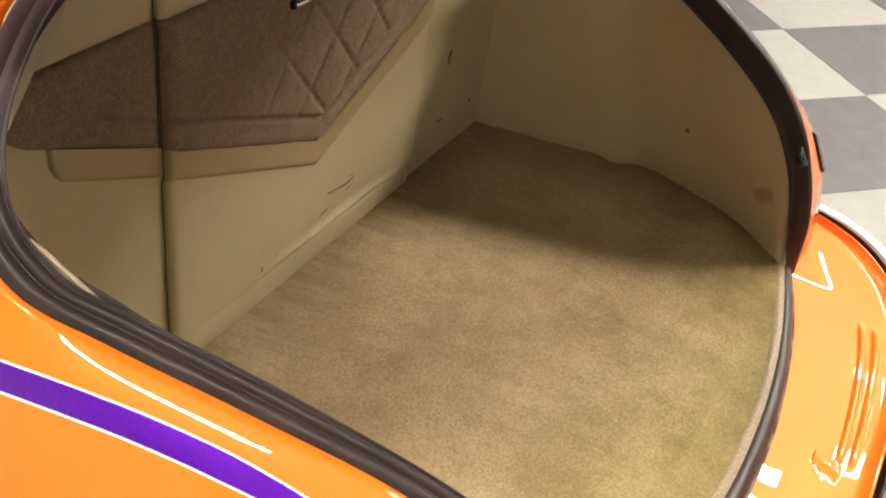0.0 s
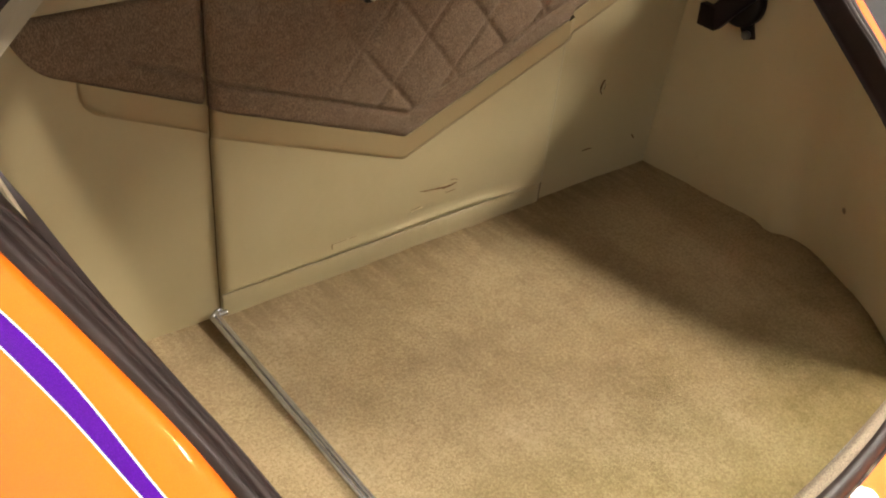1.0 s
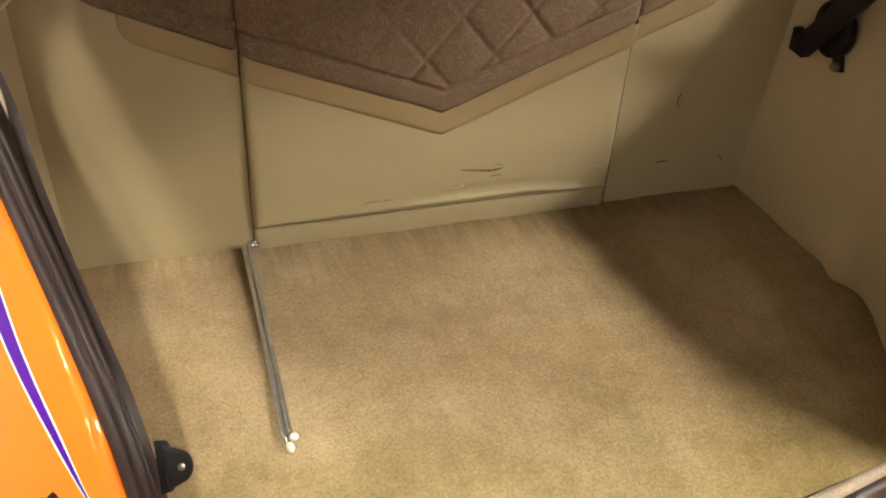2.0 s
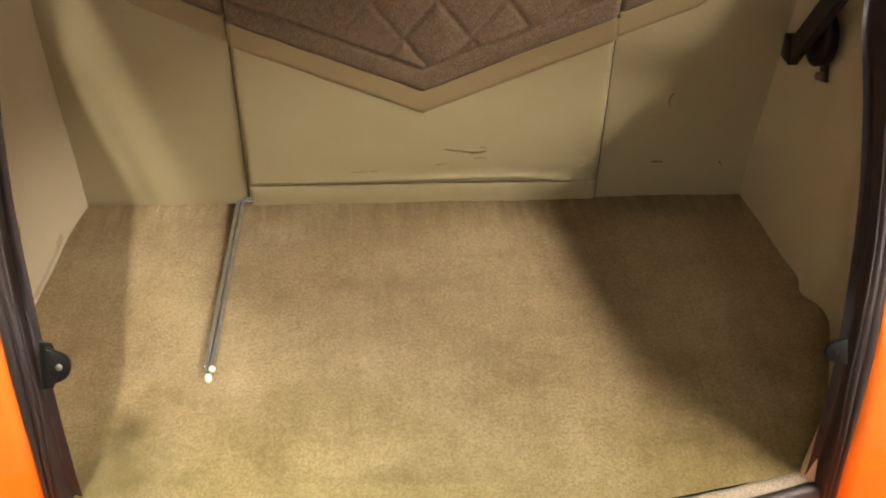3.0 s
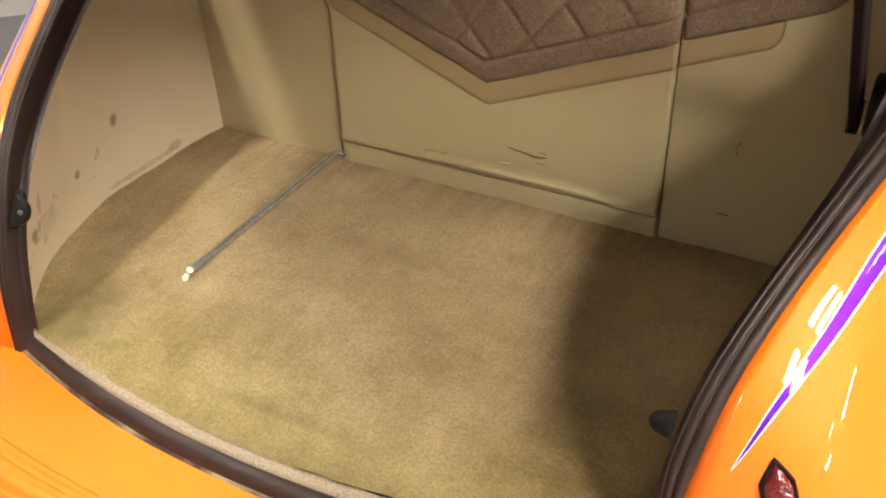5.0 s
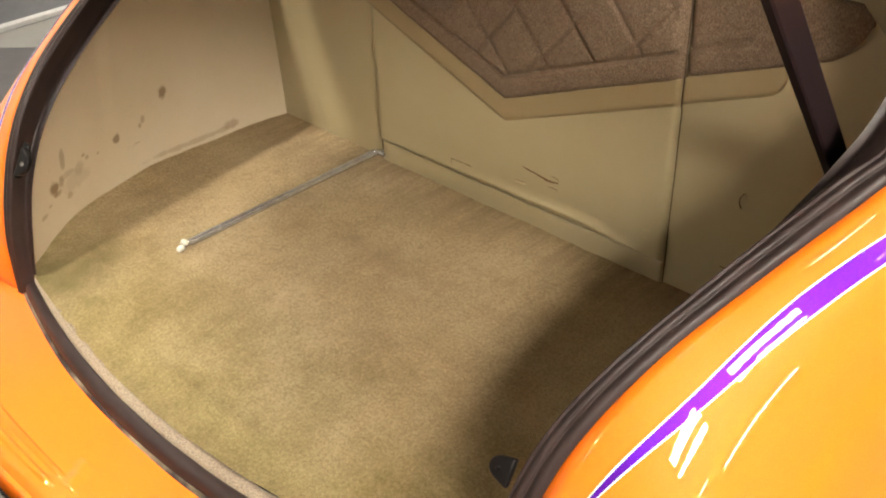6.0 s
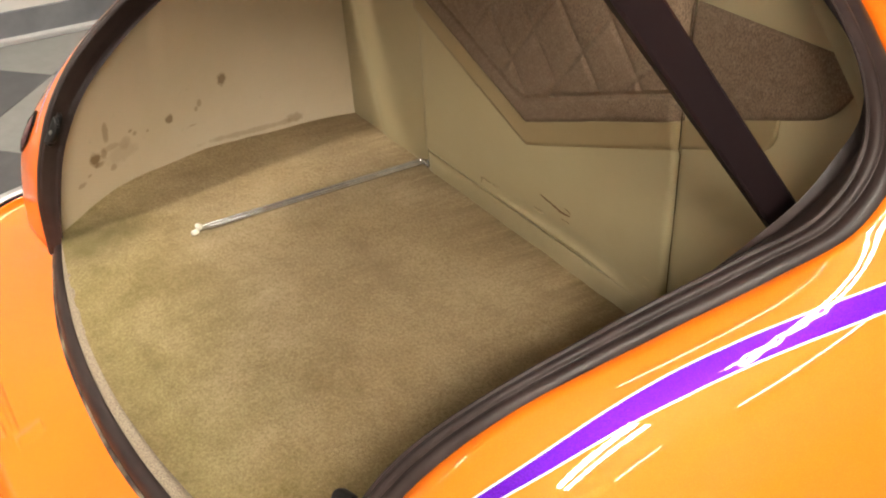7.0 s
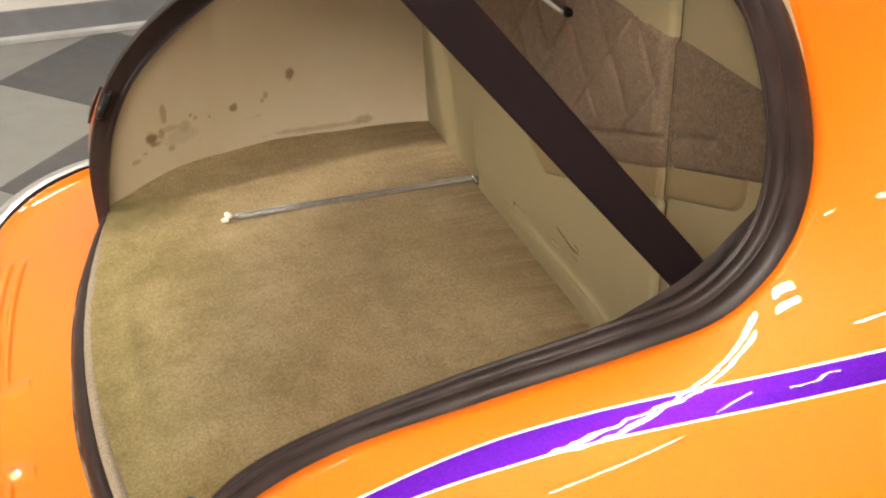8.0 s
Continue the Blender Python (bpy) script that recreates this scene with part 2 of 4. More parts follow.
# right copy: darker than the left, its shade put into the colour
VINYL_RIGHT_SHADED = vinyl("cream_vinyl_right_shaded", (0.43, 0.352, 0.215), 0.3, [
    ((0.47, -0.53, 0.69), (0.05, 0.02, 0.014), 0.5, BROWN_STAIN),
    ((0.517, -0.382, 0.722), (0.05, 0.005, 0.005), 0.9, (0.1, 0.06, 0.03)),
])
VINYL_BAND = vinyl("tan_vinyl_band", (0.265, 0.2, 0.108))
CHROME = material("chrome", (0.72, 0.71, 0.7), 0.12, 1.0)
BUMPER_CHROME = material("worn_chrome", (0.78, 0.78, 0.79), 0.36, 1.0)
v = coords(BUMPER_CHROME)
wire(BUMPER_CHROME, ramp(BUMPER_CHROME, noise_node(BUMPER_CHROME, v, 30.0, 5.0), "Fac", [(0.3, (0.3,) * 3), (0.7, (0.42,) * 3)]), "Color", bsdf(BUMPER_CHROME), "Roughness")
ROD_STEEL = material("bright_rod_steel", (0.48, 0.47, 0.46), 0.25, 0.86)
v = coords(ROD_STEEL)
colour_from(ROD_STEEL, ramp(ROD_STEEL, noise_node(ROD_STEEL, v, 60.0, 4.0), "Fac", [(0.35, (0.48, 0.47, 0.46)), (0.65, (0.6, 0.59, 0.58))]), "Color")
BLACK = material("black_enamel", (0.007, 0.006, 0.006), 0.45)
bsdf(BLACK).inputs["Specular IOR Level"].default_value = 0.14
v = coords(BLACK)
bump(BLACK, noise_node(BLACK, v, 180.0, 3.0), "Fac", 0.08, 0.001)
ARM_PAINT = material("dark_brown_enamel", (0.013, 0.008, 0.009), 0.45)
bsdf(ARM_PAINT).inputs["Specular IOR Level"].default_value = 0.12
v = coords(ARM_PAINT)
bump(ARM_PAINT, noise_node(ARM_PAINT, v, 120.0, 4.0), "Fac", 0.1, 0.001)
ZINC = material("dull_zinc", (0.15, 0.145, 0.135), 0.4, 0.6)
TIP = material("white_plastic_tip", (0.8, 0.77, 0.68), 0.45)
DARK_GAP = material("dark_gap", (0.05, 0.034, 0.02), 0.9)
CORD = material("dark_cord", (0.06, 0.038, 0.022), 0.95)
bsdf(CORD).inputs["Specular IOR Level"].default_value = 0.05
FOAM = material("torn_backing", (0.12, 0.06, 0.022), 0.95)
SEALANT = material("dusty_sealant", (0.3, 0.25, 0.17), 0.9)
v = coords(SEALANT)
colour_from(SEALANT, ramp(SEALANT, noise_node(SEALANT, v, 14.0, 6.0, 0.6), "Fac", [(0.42, (0.03, 0.02, 0.018)), (0.6, (0.24, 0.19, 0.125))]), "Color")
SCUFF = material("scuffed_vinyl", (0.2, 0.145, 0.075), 0.85)
FOAM_PALE = material("frayed_vinyl", (0.42, 0.33, 0.2), 0.8)
RED_LENS = material("red_lens", (0.11, 0.003, 0.006), 0.12, 0.0, 1.0)
v = coords(RED_LENS)
lv = nd(RED_LENS, "ShaderNodeTexVoronoi", Scale=260.0)
wire(RED_LENS, v, "Vector", lv, "Vector")
bump(RED_LENS, lv, "Distance", 0.6, 0.002)

WALL_WHITE = material("white_wall_paint", (0.78, 0.77, 0.73), 0.7)
v = coords(WALL_WHITE)
colour_from(WALL_WHITE, ramp(WALL_WHITE, noise_node(WALL_WHITE, v, 1.6, 5.0), "Fac", [(0.3, (0.6, 0.59, 0.56)), (0.7, (0.68, 0.67, 0.645))]), "Color")
BASE_GREY = material("grey_vinyl_base", (0.17, 0.175, 0.19), 0.5)
v = coords(BASE_GREY)
colour_from(BASE_GREY, ramp(BASE_GREY, noise_node(BASE_GREY, v, 8.0, 5.0), "Fac", [(0.3, (0.14, 0.145, 0.16)), (0.7, (0.2, 0.205, 0.22))]), "Color")
TRIM_PALE = material("pale_grey_strip", (0.42, 0.42, 0.42), 0.5)
v = coords(TRIM_PALE)
colour_from(TRIM_PALE, ramp(TRIM_PALE, noise_node(TRIM_PALE, v, 9.0, 5.0), "Fac", [(0.3, (0.34, 0.34, 0.345)), (0.7, (0.46, 0.46, 0.455))]), "Color")
CEILING_WHITE = material("ceiling_board", (0.6, 0.59, 0.57), 0.85)
v = coords(CEILING_WHITE)
bump(CEILING_WHITE, noise_node(CEILING_WHITE, v, 60.0, 4.0), "Fac", 0.3, 0.004)


def tile_material(name, lo, hi):
    m = material(name, lo, 0.35)
    vec = coords(m)
    info = nd(m, "ShaderNodeObjectInfo")
    off = nd(m, "ShaderNodeVectorMath")
    off.operation = "MULTIPLY_ADD"
    wire(m, info, "Random", off, 0)
    off.inputs[1].default_value = (40, 17, 0)
    wire(m, vec, "Vector", off, 2)
    a = noise_node(m, off, 14.0, 6.0, 0.7)
    c = ramp(m, a, "Fac", [(0.3, lo), (0.7, hi)])
    cloudy = noise_node(m, off, 2.5, 4.0, 0.6)
    last = mix(m, (cloudy, "Fac"), (c, "Color"), tuple(0.85 * q for q in hi))
    colour_from(m, last, "Result")
    bsdf(m).inputs["Roughness"].default_value = 0.5
    return m


TILE_DARK = tile_material("dark_grey_tile", (0.032, 0.032, 0.037), (0.085, 0.084, 0.09))
TILE_LIGHT = tile_material("light_grey_tile", (0.155, 0.153, 0.149), (0.22, 0.217, 0.212))
GROUT = material("floor_bed", (0.13, 0.13, 0.13), 0.8)


def lit_material(name, power):
    m = material(name, (0.9, 0.9, 0.88), 0.5)
    bsdf(m).inputs["Emission Color"].default_value = (1.0, 0.92, 0.78, 1)
    bsdf(m).inputs["Emission Strength"].default_value = power
    return m


# ---- building helpers ----
def part(name, bm, mat, parent=None, label="", smooth=True):
    """Links a bmesh as one mesh object under a thing or a part."""
    bmesh.ops.recalc_face_normals(bm, faces=bm.faces)
    me = bpy.data.meshes.new(name)
    for f in bm.faces:
        f.smooth = smooth
    bm.to_mesh(me)
    bm.free()
    me.materials.append(mat)
    ob = new(name, me)
    ob.parent = parent
    if label:
        ob["label"] = label
    return ob


def empty(name, label, category, group="", kind=""):
    ob = new(name)
    ob.empty_display_size = 0.1
    return tagged(ob, label, category, group, kind)


def spline(ctrl, n=16):
    """Catmull-Rom through control points, n samples a span."""
    c = np.array(ctrl, float)
    q = np.vstack([2 * c[0] - c[1], c, 2 * c[-1] - c[-2]])
    t = np.linspace(0, 1, n, endpoint=False)[:, None]
    out = []
    for i in range(1, len(q) - 2):
        a, b, d, e = q[i - 1:i + 3]
        out.append(0.5 * (2 * b + (d - a) * t + (2 * a - 5 * b + 4 * d - e) * t ** 2 + (3 * b - a - 3 * d + e) * t ** 3))
    return np.vstack(out + [c[-1:]])


def grid(bm, rows, closed=False):
    """Quads between rows of points; returns the rows of vertices."""
    vs = [[bm.verts.new(p) for p in r] for r in rows]
    for a, b in zip(vs, vs[1:]):
        n = len(a)
        for i in range(n if closed else n - 1):
            j = (i + 1) % n
            bm.faces.new((a[i], a[j], b[j], b[i]))
    return vs


def tube(bm, pts, r, n=10, caps=True):
    """A round bar along points; r is a radius or one for each point."""
    pts = [Vector(p) for p in pts]
    up = Vector((0.3, 0.2, 1)).normalized()
    rows = []
    for i, p in enumerate(pts):
        d = (pts[min(i + 1, len(pts) - 1)] - pts[max(i - 1, 0)]).normalized()
        s = d.cross(up).normalized()
        up = s.cross(d).normalized()
        rad = r[i] if isinstance(r, (list, tuple)) else r
        rows.append([p + rad * (math.cos(a) * s + math.sin(a) * up) for a in [2 * math.pi * k / n for k in range(n)]])
    vs = grid(bm, rows, True)
    if caps:
        bm.faces.new(vs[0])
        bm.faces.new(vs[-1])


def box(bm, x0, x1, y0, y1, z0, z1, bevel=0.0, seg=2):
    m = Matrix.LocRotScale(((x0 + x1) / 2, (y0 + y1) / 2, (z0 + z1) / 2), None, (x1 - x0, y1 - y0, z1 - z0))
    made = bmesh.ops.create_cube(bm, size=1, matrix=m)
    if bevel:
        es = {e for v in made["verts"] for e in v.link_edges}
        bmesh.ops.bevel(bm, geom=list(es), offset=bevel, segments=seg, affect="EDGES", profile=0.5)


def prism(bm, outline, depth, m=None, bevel=0.0):
    """A flat plate: outline in its own x, y, thickness depth along z, placed by m."""
    vs = [bm.verts.new((x, y, 0)) for x, y in outline]
    f = bm.faces.new(vs)
    ext = bmesh.ops.extrude_face_region(bm, geom=[f])
    top = [g for g in ext["geom"] if isinstance(g, bmesh.types.BMVert)]
    for v_ in top:
        v_.co.z += depth
    if bevel:
        es = [e for e in bm.edges if all(w_ in set(vs) | set(top) for w_ in e.verts)]
        bmesh.ops.bevel(bm, geom=es, offset=bevel, segments=2, affect="EDGES", profile=0.5)
    if m is not None:
        bmesh.ops.transform(bm, matrix=m, verts=bm.verts)


# ---- the shape of the car's tail, right half, from the middle line CX ----
SEAL_OUT = [(0.456, -0.607, 0.575), (0.451, -0.606, 0.669), (0.459, -0.585, 0.75), (0.475, -0.542, 0.828), (0.504, -0.464, 0.896),
            (0.544, -0.35, 0.951), (0.579, -0.257, 0.995), (0.606, -0.2, 1.037), (0.593, -0.147, 1.088), (0.523, -0.094, 1.134),
            (0.403, -0.052, 1.189), (0.205, -0.028, 1.24), (0.0, -0.02, 1.255)]
SEAL_CREST = [(0.438, -0.609, 0.575), (0.434, -0.607, 0.671), (0.433, -0.590, 0.752), (0.446, -0.553, 0.827), (0.470, -0.488, 0.887),
              (0.511, -0.369, 0.952), (0.546, -0.264, 0.999), (0.574, -0.211, 1.038), (0.568, -0.166, 1.091), (0.508, -0.130, 1.150),
              (0.392, -0.102, 1.204), (0.198, -0.090, 1.249), (0.0, -0.083, 1.264)]
SEAL_LIP = [(0.422, -0.592, 0.575), (0.430, -0.586, 0.661), (0.438, -0.564, 0.751), (0.454, -0.515, 0.826), (0.484, -0.43, 0.886),
            (0.520, -0.31, 0.946), (0.540, -0.215, 0.997), (0.552, -0.165, 1.045), (0.55, -0.13, 1.095), (0.50, -0.105, 1.145),
            (0.385, -0.085, 1.195), (0.19, -0.075, 1.235), (0.0, -0.07, 1.25)]
FLANK = [(0.64, -0.36, 0.575), (0.67, -0.3, 0.60), (0.70, -0.24, 0.62), (0.73, -0.17, 0.64), (0.755, -0.08, 0.66),
         (0.78, 0.02, 0.70), (0.81, 0.12, 0.74), (0.84, 0.26, 0.80), (0.85, 0.44, 0.9), (0.79, 0.6, 1.1),
         (0.63, 0.72, 1.32), (0.34, 0.78, 1.44), (0.0, 0.8, 1.47)]
LEAVE = [(0.95, -0.08, 0.0), (0.95, -0.1, -0.03), (0.95, -0.1, -0.06), (0.95, -0.06, -0.12), (0.95, -0.03, -0.14),
         (0.93, 0.03, -0.14), (0.9, 0.16, -0.14), (0.8, 0.42, -0.12), (0.65, 0.7, 0.05), (0.5, 0.75, 0.4),
         (0.3, 0.8, 0.5), (0.1, 0.85, 0.55), (0.0, 0.85, 0.55)]
N_SPAN = 8
so, sc_, si, fl = (spline(r, N_SPAN) for r in (SEAL_OUT, SEAL_CREST, SEAL_LIP, FLANK))
lv_ = spline(LEAVE, N_SPAN)
lv_ = lv_ / np.linalg.norm(lv_, axis=1)[:, None]


def flank_rows(side, steps=26):
    """Rows of the quarter panel, from the seal out to the flank."""
    rows = []
    for i, (o, w_, d) in enumerate(zip(so, fl, lv_)):
        s = i / N_SPAN
        turn = max(0.0, min(1.0, (8.5 - s) / 2))
        low = max(0.0, min(1.0, (4.0 - s) / 2))
        e = d + turn * np.array((0.0, 0.3 - 0.3 * low, -0.5 + 0.35 * low))
        e = e / np.linalg.norm(e)
        p1, p2 = o + d * (0.08 + 0.085 * low), o + e * (0.2 + 0.03 * low)
        row = []
        for k in range(steps + 1):
            t = k / steps
            row.append((1 - t) ** 3 * o + 3 * (1 - t) ** 2 * t * p1 + 3 * (1 - t) * t * t * p2 + t ** 3 * w_)
        # the panel turns under the opening's edge, into the seal's channel
        row.insert(0, o - d * 0.004 + np.array((0, 0.012, -0.015)))
        rows.append(row)
    # fair the sheet along the opening, more and more away from its edge
    sheet = np.array(rows)
    ease = np.clip((np.arange(sheet.shape[1]) - 1) / 5.0, 0, 1)[None, :, None]
    for _ in range(70):
        mean = sheet.copy()
        mean[1:-1] = (sheet[:-2] + 2 * sheet[1:-1] + sheet[2:]) / 4
        sheet = sheet + (mean - sheet) * ease
    return [[(CX + side * p[0], p[1], p[2]) for p in row] for row in sheet]


# ---- the room ----
ROOM_X0, ROOM_X1, ROOM_Y0, ROOM_Y1, ROOM_H = -2.86, 7.5, -6.5, 5.5, 3.1
room = {}
for nm, a in {"wall_west": (ROOM_X0 - 0.15, ROOM_X0, ROOM_Y0, ROOM_Y1), "wall_east": (ROOM_X1, ROOM_X1 + 0.15, ROOM_Y0, ROOM_Y1),
              "wall_south": (ROOM_X0 - 0.15, ROOM_X1 + 0.15, ROOM_Y0 - 0.15, ROOM_Y0), "wall_north": (ROOM_X0 - 0.15, ROOM_X1 + 0.15, ROOM_Y1, ROOM_Y1 + 0.15)}.items():
    bm = bmesh.new()
    box(bm, *a, 0, ROOM_H)
    tagged(part(nm, bm, WALL_WHITE, smooth=False), "white painted workshop wall with a grey base", "wall", kind="structure")
bm = bmesh.new()
box(bm, ROOM_X0 - 0.15, ROOM_X1 + 0.15, ROOM_Y0 - 0.15, ROOM_Y1 + 0.15, ROOM_H, ROOM_H + 0.12)
tagged(part("ceiling", bm, CEILING_WHITE, smooth=False), "grey workshop ceiling with lit panels", "ceiling", kind="structure")
bm = bmesh.new()
box(bm, ROOM_X0, ROOM_X0 + 0.012, ROOM_Y0, ROOM_Y1, 0.015, 0.115, 0.004)
tagged(part("baseboard", bm, BASE_GREY, smooth=False), "tall grey vinyl base along the white wall", "baseboard", kind="structure")
bm = bmesh.new()
box(bm, ROOM_X0, ROOM_X0 + 0.045, ROOM_Y0, ROOM_Y1, 0.0, 0.02, 0.004)
tagged(part("trim", bm, TRIM_PALE, smooth=False), "pale grey strip at the foot of the wall", "trim", kind="structure")

# floor bed; the tiles on it come last in the file
bm = bmesh.new()
box(bm, ROOM_X0 - 0.15, ROOM_X1 + 0.15, ROOM_Y0 - 0.15, ROOM_Y1 + 0.15, -0.12, -0.006)
floor = tagged(part("floor", bm, GROUT, smooth=False), "grey and charcoal chequered tile floor of the workshop", "floor", kind="structure")


def ceiling_or_fill_light(x, y, sx, sy, power):
    th = empty("ceiling_or_fill_light", "long white ceiling panel with a lit diffuser, inferred or added as fill", "ceiling light", "ceiling lights")
    b = bmesh.new()
    for x0, x1, y0, y1 in ((-sx / 2 - 0.03, sx / 2 + 0.03, -sy / 2 - 0.03, -sy / 2), (-sx / 2 - 0.03, sx / 2 + 0.03, sy / 2, sy / 2 + 0.03),
                           (-sx / 2 - 0.03, -sx / 2, -sy / 2, sy / 2), (sx / 2, sx / 2 + 0.03, -sy / 2, sy / 2)):
        box(b, x0, x1, y0, y1, -0.045, 0, 0.004)
    part("housing", b, WALL_WHITE, th, smooth=False)
    b = bmesh.new()
    box(b, -sx / 2, sx / 2, -sy / 2, sy / 2, -0.035, -0.015)
    part("diffuser", b, lit_material("lit_diffuser", power), th, smooth=False)
    th.matrix_basis = pose(x, y, ROOM_H)
    return th


for spec in LIGHTS:
    ceiling_or_fill_light(*spec)

# ---- the car: outer body ----
car = empty("car", "glossy orange classic car with its boot open", "car")
N = len(so)


def body_panel(side):
    b = bmesh.new()
    grid(b, flank_rows(side))
    bmesh.ops.recalc_face_normals(b, faces=b.faces)
    return b


panels = {}
for side in (1, -1):
    panels[side] = part("quarter_panel", body_panel(side), ORANGE, car, "glossy orange metallic rear quarter panel")
    mod = panels[side].modifiers.new("thickness", "SOLIDIFY")
    mod.thickness, mod.offset = 0.003, -1.0


def stripe_band(side, ctrl, edges, lift, mat, name, label, parent):
    """A painted band laid on the quarter panel along control points, with its half-width along the way."""
    from mathutils.bvhtree import BVHTree
    bb = body_panel(side)
    bb.normal_update()
    bb.faces.ensure_lookup_table()
    tree = BVHTree.FromBMesh(bb)

    def skin_normal(at, face):
        """Normal of the smooth skin, blended from the corners of the face."""
        total = Vector()
        for cv in bb.faces[face].verts:
            total += cv.normal / ((cv.co - at).length + 1e-5)
        return total.normalized() * (1 if total.dot(outward) > 0 else -1)
    pts = [Vector((CX + side * p[0], p[1], p[2])) for p in spline(ctrl, 14)]
    outward = Vector((side, -0.4, 1.0))
    for _ in range(3):
        pts = [tree.find_nearest(p)[0] for p in pts]
        for _k in range(12):
            pts = [pts[0]] + [(a + 2 * c + d_) / 4 for a, c, d_ in zip(pts, pts[1:], pts[2:])] + [pts[-1]]
    rows, normals = [], []
    for i, p in enumerate(pts):
        t = i / (len(pts) - 1)
        way = (pts[min(i + 1, len(pts) - 1)] - pts[max(i - 1, 0)]).normalized()
        hit, nor, _, _ = tree.find_nearest(p)
        nor = nor if nor.dot(outward) > 0 else -nor
        across = way.cross(nor).normalized() * side
        e0, e1 = edges(t)
        row = []
        for k in range(7):
            h2, n2, f2, _ = tree.find_nearest(hit + across * (e0 + (e1 - e0) * k / 6))
            row.append(h2 + (n2 if n2.dot(outward) > 0 else -n2) * lift)
            normals.append(skin_normal(h2, f2))
        rows.append(row)
    b = bmesh.new()
    grid(b, rows)
    bb.free()
    band = part(name, b, mat, parent, label)
    face = band.data.polygons[len(band.data.polygons) // 2]
    if face.normal.dot(outward) < 0:
        band.data.flip_normals()
    band.data.normals_split_custom_set_from_vertices(normals)
    return band


STRIPE = [(0.490, -0.566, 0.752), (0.512, -0.525, 0.812), (0.539, -0.462, 0.862), (0.566, -0.386, 0.912), (0.596, -0.294, 0.949),
          (0.637, -0.183, 0.989), (0.674, -0.045, 1.022), (0.733, 0.124, 1.044), (0.80, 0.32, 1.06)]


def stripe_half(t):
    return 0.0002 + 0.0095 * min(1.0, t / 0.42) ** 0.9


def line_width(t):
    return 0.0004 + 0.0013 * min(1.0, t / 0.12)


for side in (1, -1):
    stripe_band(side, STRIPE, lambda t: (-stripe_half(t), stripe_half(t)), 0.0008, PURPLE, "stripe", "tapering glossy purple stripe", panels[side])
    for s_ in (1, -1):
        stripe_band(side, STRIPE, lambda t: (s_ * stripe_half(t), s_ * (stripe_half(t) + line_width(t))), 0.0009, PINLINE, "pinstripe", "thin pale outline of the stripe", panels[side])

# ---- rubber seal round the opening ----
# profile across the band: part of the way from the crest to the outer edge, and height over the body
SEAL_PROFILE = [(0.0, 0.0), (0.04, 0.0012), (0.08, 0.0006), (0.11, -0.0022), (0.15, -0.0004), (0.21, 0.0026), (0.3, 0.0042), (0.39, 0.0036), (0.45, 0.0012), (0.48, -0.0014),
                (0.52, 0.0006), (0.6, 0.0036), (0.72, 0.0048), (0.84, 0.0038), (0.92, 0.0016), (0.97, 0.0004), (1.0, -0.001), (1.04, -0.008)]
LIP_PROFILE = [(-0.1, 0.010), (-0.05, 0.003), (0.0, 0.0), (0.12, -0.0008), (0.35, 0.0006), (0.6, 0.0008), (0.78, 0.0002), (0.9, 0.0006)]


def seal_rows(side):
    rows = []
    for i in range(N):
        a, c, l = Vector(sc_[i]), Vector(so[i]), Vector(si[i])
        if side < 0:
            # the rubber has sunk on this side, at the upper bend
            l += Vector((0.008, 0, -0.019)) * math.exp(-((i / N_SPAN - 7.2) / 1.3) ** 2)
        t = Vector(so[min(i + 1, N - 1)] - so[max(i - 1, 0)])
        nor = (c - a).cross(t).normalized()
        if nor.dot(Vector((0.5, -1, 0.6))) < 0:
            nor = -nor
        inn = (a - l).cross(t).normalized()
        if inn.dot(nor) < 0 and inn.dot(c - a) > 0:
            inn = -inn
        if inn.dot(c - a) > 0:
            inn = -inn
        wob = 0.00022 * math.sin(i * 0.9) * math.sin(i * 0.23)
        row = [l + (a - l) * u_ + inn * (h + wob) for u_, h in LIP_PROFILE]
        row += [a + (c - a) * (u_ + wob * 6) + nor * (h * 0.8 + wob) for u_, h in SEAL_PROFILE]
        rows.append([(CX + side * p.x, p.y, p.z) for p in row])
    return rows


b = bmesh.new()
grid(b, seal_rows(1)[:-1] + seal_rows(-1)[::-1])
seal = part("boot_seal", b, RUBBER, car, "ribbed dark brown rubber weatherstrip round the opening")


def sill_y(x, y0, bend):
    return y0 + bend * x * x


# rubber along the sill, in a shallow channel, with the orange pan before it
SILL_X = np.linspace(-0.446, 0.446, 45)
SILL_PROFILE = [(0.0, -0.02), (0.02, -0.005), (0.08, -0.001), (0.25, 0.001), (0.5, 0.0005), (0.72, -0.002), (0.88, -0.006), (0.96, -0.011), (1.0, -0.018), (1.01, -0.03)]
rows = []
for x in SILL_X:
    ya, yb = sill_y(x, -0.657, 0.36), sill_y(x, -0.678, 0.375)
    rows.append([(CX + x, ya + (yb - ya) * u_, 0.600 + h + 0.0004 * math.sin(x * 60)) for u_, h in SILL_PROFILE])
b = bmesh.new()
grid(b, rows)
part("sill_seal", b, RUBBER, car, "worn dark rubber strip along the boot sill")

# dusty sealant in the joint between the rubber and the pan
rows = []
for k, x in enumerate(SILL_X):
    y0 = sill_y(x, -0.678, 0.375)
    w_ = 0.0018 + 0.0014 * math.sin(x * 11.0 + 1.0) ** 2 + 0.002 * abs(x)
    rows.append([(CX + x, y0 + 0.004, 0.578), (CX + x, y0 + 0.001, 0.5835), (CX + x, y0 - w_, 0.5828), (CX + x, y0 - w_ - 0.001, 0.578)])
